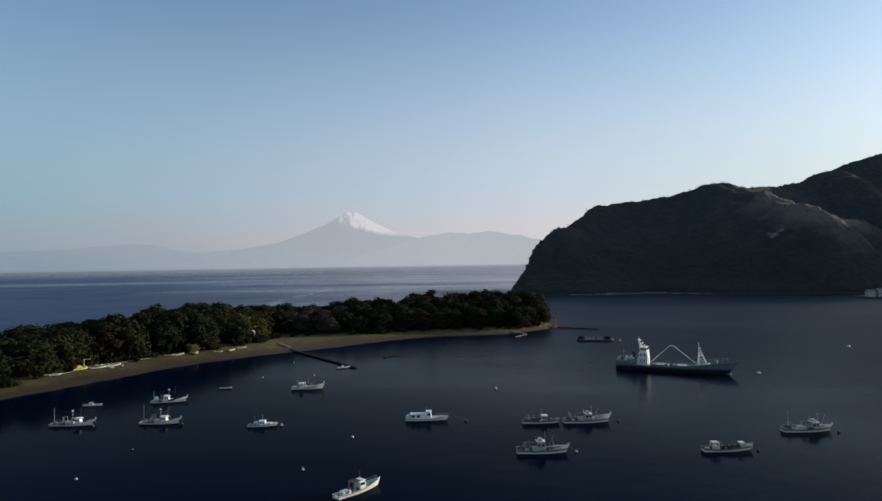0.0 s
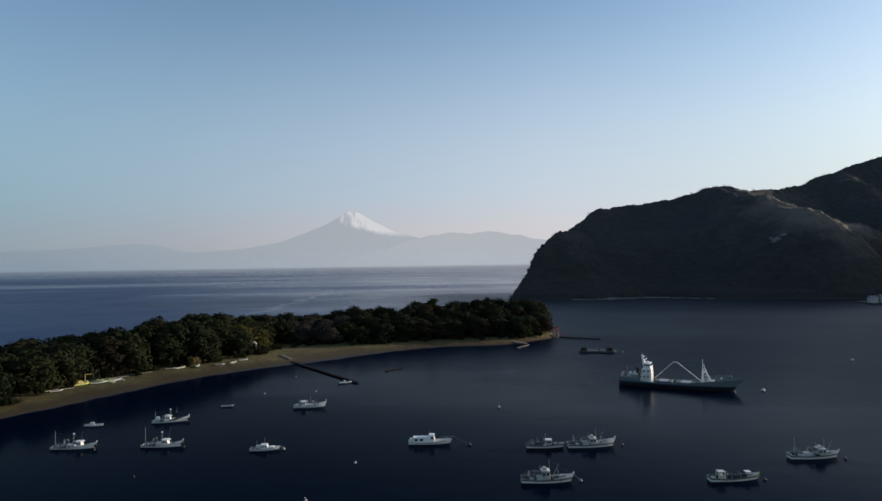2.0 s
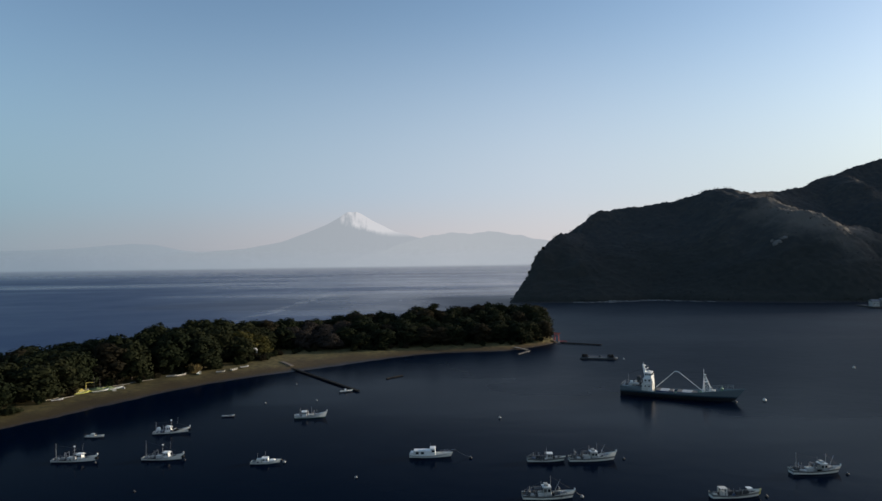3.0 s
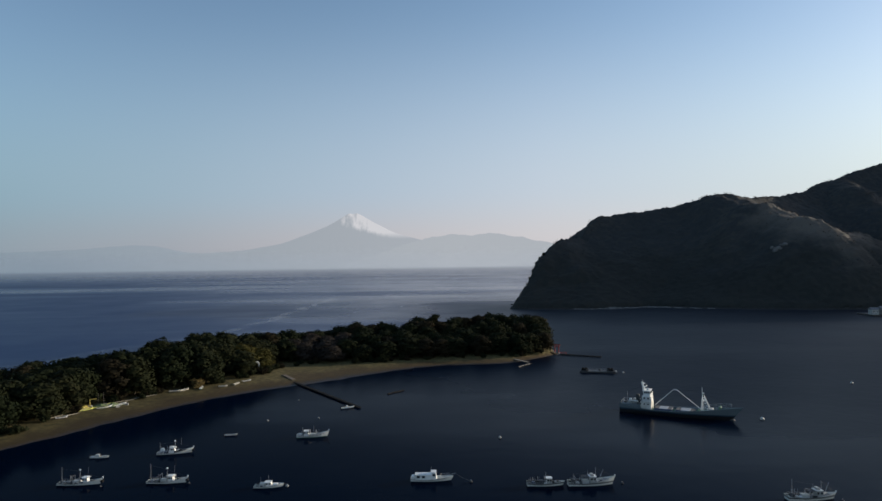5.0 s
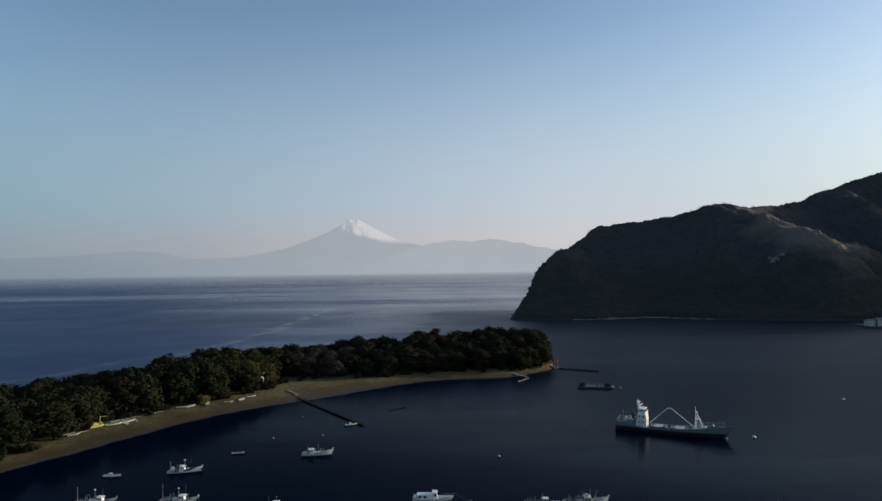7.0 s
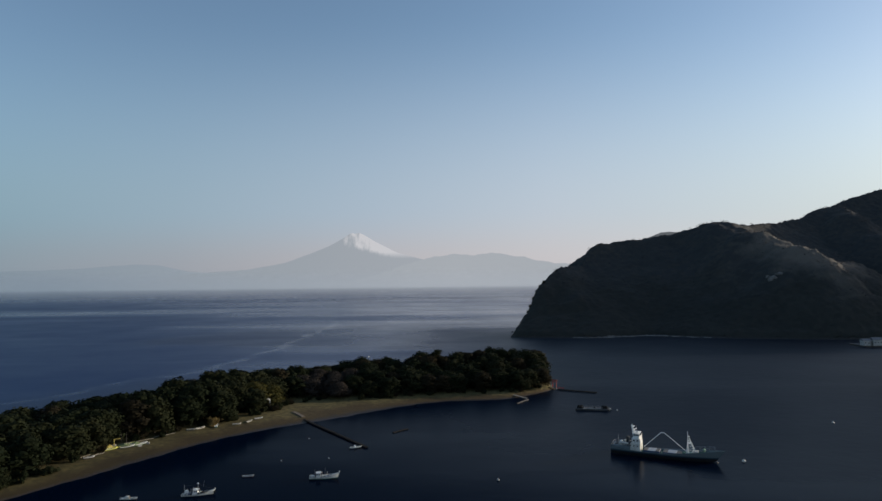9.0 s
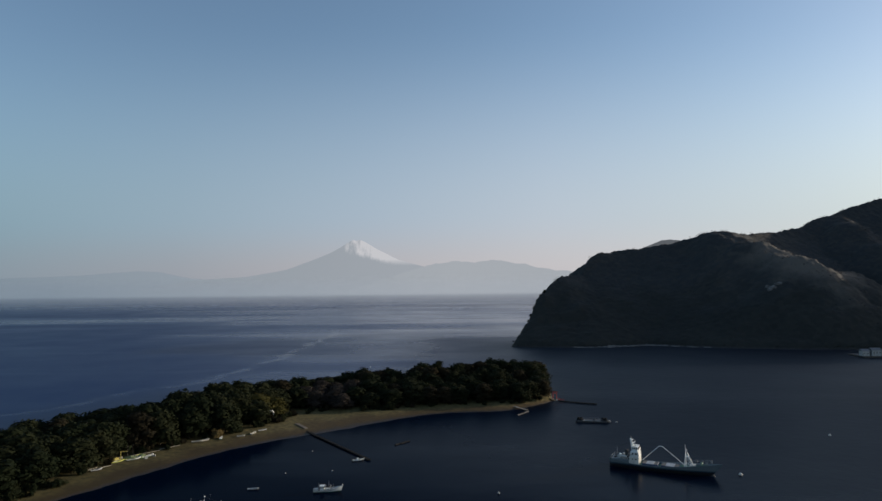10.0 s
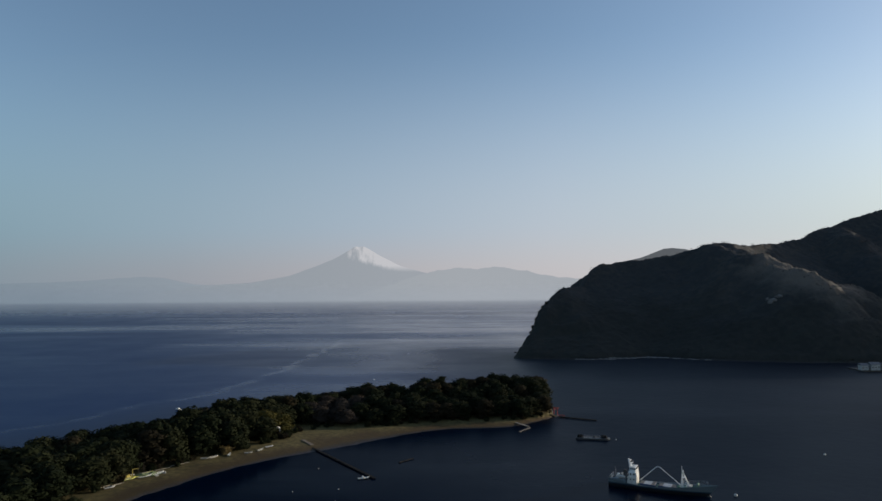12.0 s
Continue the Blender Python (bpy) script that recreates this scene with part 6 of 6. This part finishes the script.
def heap(name, x, y, s, mat_, label, category, seed):
    """A low covered heap with an uneven skin."""
    g = np.random.RandomState(seed)
    b = mesh()
    bmesh.ops.create_icosphere(b, subdivisions=3, radius=1.0)
    for v in b.verts:
        n_ = noise.noise(v.co * 2.3 + Vector((seed, 0, 0))) * 0.3
        v.co = Vector((v.co.x * s[0] * (1 + n_), v.co.y * s[1] * (1 + n_), max(-0.25, v.co.z) * s[2] * (1 + n_)))
    ob = part(name, b, mat_)
    ob.matrix_world = pose(x, y, ground_z(x, y), 0, 0, g.uniform(0, 90))
    tagged(ob, label, category)
    return ob


for x_, y_, L_, a_, p_ in ((-127.8, 236.6, 5.6, 44, H_YELLOW), (-125.2, 237.4, 5.2, 38, H_WHITE), (-129.6, 232.8, 5.2, 50, H_YELLOW), (-121.8, 241.8, 5.0, 52, H_WHITE_GREEN), (-125.8, 240.2, 5.0, 62, H_YELLOW)):
    beached(x_, y_, L_, a_, "yellow-green skiff drawn up among gear on the sand" if p_ is H_YELLOW else "white skiff drawn up among yellow ones", p_)
heap("net_pile", -131.0, 234.6, (1.7, 1.2, 1.4), M_YELLOW, "heap of yellow fishing net on the sand", "net pile", 3)
heap("tarpaulin_heap", -126.8, 237.6, (2.8, 1.5, 1.3), M_TARP, "gear heap under a green tarpaulin on the beach", "tarpaulin", 5)
heap("tarpaulin_heap", -123.6, 241.0, (2.4, 1.5, 1.1), M_TARP, "low gear heap under a faded green tarpaulin", "tarpaulin", 8)
o = new("shrub", shrub_mesh(88, M_LEAF_TAN))
o.matrix_world = pose(-104.0, 272.2, 1.8, 0, 0, 30) @ Matrix.Diagonal((1.7, 1.2, 1.9, 1))
tagged(o, "tawny dry shrub at the grove's edge above the skiffs", "shrub", "shrubs along the beach")
cr = thing("beach_crane", pose(-129.4, 235.6, ground_z(-129.4, 235.6), 0, 0, 30), "small yellow boat hoist standing on the beach", "hoist")
part("post", box(mesh(), (0, 0, 1.7), (0.32, 0.32, 3.6), 0.04), M_YELLOW, cr)
part("arm", box(mesh(), (1.0, 0, 3.4), (2.4, 0.26, 0.26), 0.03), M_YELLOW, cr)
part("base", box(mesh(), (0, 0, 0.1), (1.2, 1.2, 0.5), 0.05), M_CONCRETE, cr)
for k, (x, y, a) in enumerate(((-130.8, 238.4, 20), (-124.4, 240.4, 60), (-121.2, 239.6, 40), (-119.8, 243.4, 10))):
    o = part("crate", box(mesh(), (0, 0, 0.3), (1.3, 0.8, 0.7), 0.05), M_CREAM if k < 2 else M_GREYFLOAT)
    o.matrix_world = pose(x, y, ground_z(x, y), 0, 0, a)
    tagged(o, "white plastic fish crate standing on the beach sand", "crate", "crates on the beach")
for k, (x, y, L, a) in enumerate(((-124.4, 245.5, 12, 44), (-134.5, 222.5, 6.5, 62), (-130.5, 226.5, 5.0, 55), (-118, 255, 9, 48))):
    o = part("driftwood_log", tube(mesh(), (-L / 2, 0, 0.1), (L / 2, 0.2, 0.16), 0.16, 0.09, 8), M_PALE_WOOD)
    o.matrix_world = pose(x, y, ground_z(x, y) + 0.12, 0, 0, a)
    tagged(o, "bleached driftwood trunk lying on the sand", "driftwood", "driftwood")
for x, y, h in ((-129.0, 240.4, 4.6), (-127.6, 241.8, 4.8)):
    o = part("utility_post", tube(mesh(), (0, 0, -0.5), (0, 0, h), 0.09, 0.06, 8), M_TIMBER)
    o.matrix_world = pose(x, y, 2.1)
    tagged(o, "dark slender post at the grove's edge", "post", "posts")

# ---- mooring buoys ----


def buoy(x, y, r, mat_, label, pole=0.0):
    t = thing("mooring_buoy", pose(x, y, 0, 0, 0, (x * 37) % 360), label, "buoy", "mooring buoys")
    r *= 0.85
    part("float", ball(mesh(), (0, 0, r * 0.35), r, 0.85, 2), mat_, t)
    part("ring", tube(mesh(), (0, 0, r), (0, 0, r * 1.5), r * 0.22, n=8), M_STEEL, t)
    if pole:
        part("pole", tube(mesh(), (0, 0, r), (0.1, 0, r + pole), 0.04, n=6), M_STEEL, t)


WB, DB = "weathered white mooring buoy afloat in the bay", "dark mooring buoy afloat in the bay"
for x, y, r, mt, lb, po in ((17.3, 197.1, 0.55, M_GREYFLOAT, WB, 0.5), (-19.6, 145.6, 0.42, M_GREYFLOAT, WB, 0), (-26.1, 123.6, 0.38, M_GREYFLOAT, WB, 0.3),
                            (-67.4, 120.3, 0.36, M_GREYFLOAT, WB, 0), (-65.8, 138.8, 0.3, M_DARK, DB, 0), (43.2, 156.0, 0.4, M_DARK, DB, 0),
                            (27.9, 132.0, 0.42, M_GREYFLOAT, WB, 0), (6.6, 158.4, 0.5, M_DARK, DB, 0), (106.8, 214.9, 0.82, M_CREAM, WB, 0),
                            (174.0, 273.0, 0.72, M_CREAM, WB, 0.6), (88.6, 143.0, 0.42, M_DARK, DB, 0), (64.6, 130.8, 0.4, M_DARK, DB, 0),
                            (-60.7, 222.4, 0.35, M_GREYFLOAT, WB, 0), (-43.6, 225.2, 0.35, M_GREYFLOAT, WB, 0), (-57.1, 254.5, 0.35, M_GREYFLOAT, WB, 0),
                            (-84.9, 158.9, 0.36, M_DARK, DB, 0), (-63.6, 160.2, 0.36, M_DARK, DB, 0), (-38.4, 157.2, 0.5, M_GREYFLOAT, WB, 0),
                            (85.8, 304.6, 0.6, M_GREYFLOAT, WB, 0), (-64.0, 533.0, 0.7, M_WHITE, WB, 0.8)):
    buoy(x, y, r, mt, lb, po)


def rope(p, q, sag, label):
    b = mesh()
    n = 8
    pts = [Vector(p).lerp(Vector(q), k / n) - Vector((0, 0, sag * math.sin(math.pi * k / n))) for k in range(n + 1)]
    for a, c in zip(pts[:-1], pts[1:]):
        tube(b, a, c, 0.035, n=5)
    tagged(part("mooring_rope", b, M_PALE_WOOD), label, "rope", "mooring ropes")


rope((2.9, 159.9, 1.75), (6.6, 158.4, 0.3), 0.25, "pale mooring rope from a bow to its buoy")
rope((26.2, 131.7, 1.7), (27.9, 132.0, 0.3), 0.2, "pale mooring rope from a bow to its buoy")
rope((-39.2, 157.0, 1.0), (-38.4, 157.2, 0.3), 0.05, "short mooring rope from a bow to its buoy")

# ---- under the headland ----


def house(x, y, z, l, w, h, turn, label, wall):
    t = thing("house", pose(x, y, z, 0, 0, turn), label, "house", "houses on the shore")
    wl_ = part("wall", box(mesh(), (0, 0, h / 2), (l, w, h), 0.04), wall, t)
    b = mesh()
    e, r = 0.5, h * 0.4
    a = [b.verts.new(v) for v in ((-l / 2 - e, -w / 2 - e, h), (l / 2 + e, -w / 2 - e, h), (l / 2 + e, w / 2 + e, h), (-l / 2 - e, w / 2 + e, h), (-l / 2 - e, 0, h + r), (l / 2 + e, 0, h + r))]
    for f in ((0, 1, 5, 4), (2, 3, 4, 5), (0, 4, 3), (1, 2, 5), (0, 3, 2, 1)):
        b.faces.new([a[i] for i in f])
    part("roof", b, M_TILE, t)
    for k in range(max(2, int(l / 2.6))):
        xx = (k + 0.5) * l / max(2, int(l / 2.6)) - l / 2
        win = part("window", box(mesh(), (xx, -w / 2 - 0.02, h * 0.55), (1.3, 0.08, 1.2)), M_WHITE, t)
        part("pane", box(mesh(), (xx, -w / 2 - 0.07, h * 0.55), (1.1, 0.04, 1.0)), M_GLASS, win)


quay = part("quay", box(mesh(), (0, 0, 0.0), (58, 26, 2.6), 0.1), M_TIMBER)
quay.matrix_world = pose(409, 574, 0.0, 0, 0, -4)
tagged(quay, "dark stone quay under the wooded headland", "quay", kind="structure")
house(383, 568.6, 1.3, 6.0, 6, 4.4, -4, "pale grey shore building with dark windows on the quay", M_SOILED)
house(392.5, 568.0, 1.3, 8.0, 6, 5.2, -4, "pale grey two-bay shore building on the quay", M_SOILED)
house(403.5, 567.2, 1.3, 8.0, 6, 4.8, -4, "pale shore building with a tiled roof on the quay", M_SOILED)
house(415, 566.4, 1.3, 9.0, 6, 5.2, -4, "pale grey shore building beside others on the quay", M_SOILED)

# a pale outcrop among the trees of the spur
b = mesh()
rk = np.random.RandomState(5)
for k in range(6):
    x, y = 389 + rk.uniform(-9, 9), 738 + rk.uniform(-5, 5)
    z = float(on_hill(np.array([x]), np.array([y]))[0])
    ball(b, (x, y, z + 1.6), rk.uniform(2.0, 3.8), 0.8, 2)
for v in b.verts:
    v.co += Vector((noise.noise(v.co * 0.6), noise.noise(v.co * 0.6 + Vector((9, 0, 0))), noise.noise(v.co * 0.6 + Vector((0, 9, 0))))) * 1.3
tagged(part("rock_outcrop", b, M_ROCK), "pale bare rock outcrop among the headland's trees", "rock")

# dark rocks off the point of the cape
for k, (x, y, s) in enumerate(((91, 764, 3.2), (87, 761, 1.9), (95, 759, 2.4), (84, 765, 1.2))):
    b = ball(mesh(), (0, 0, 0), s, 0.7, 2)
    for v in b.verts:
        v.co *= 1 + 0.35 * noise.noise(v.co * 0.7 + Vector((k * 5, 0, 0)))
    o = part("sea_rock", b, M_TAR)
    o.matrix_world = pose(x, y, 0.3)
    tagged(o, "dark jagged rock off the point of the cape", "rock", "rocks off the cape")

# shore rocks under the headland
rk = np.random.RandomState(31)
V, F, base = [], [], 0
count = 0
for k in range(4000):
    x, y = rk.uniform(140, 285), rk.uniform(600, 790)
    i, j = int((x - hx[0]) / STEP), int((y - hy[0]) / STEP)
    z = HZ[j, i]
    if -2.2 < z < 1.8 and count < 260:
        v, f = CLUMPS[k % 8]
        s = rk.uniform(0.8, 2.4)
        V.append(v * s * np.array([1.5, 1.1, 0.42]) + np.array([x, y, max(0.1, z * 0.6)]))
        F += (f + base).tolist()
        base += len(v)
        count += 1
tagged(new("shore_rocks", mesh_from("shore_rocks", np.concatenate(V), F, M_ROCK)), "pale wave-worn rocks along the headland's foot", "rocks", kind="stuff")
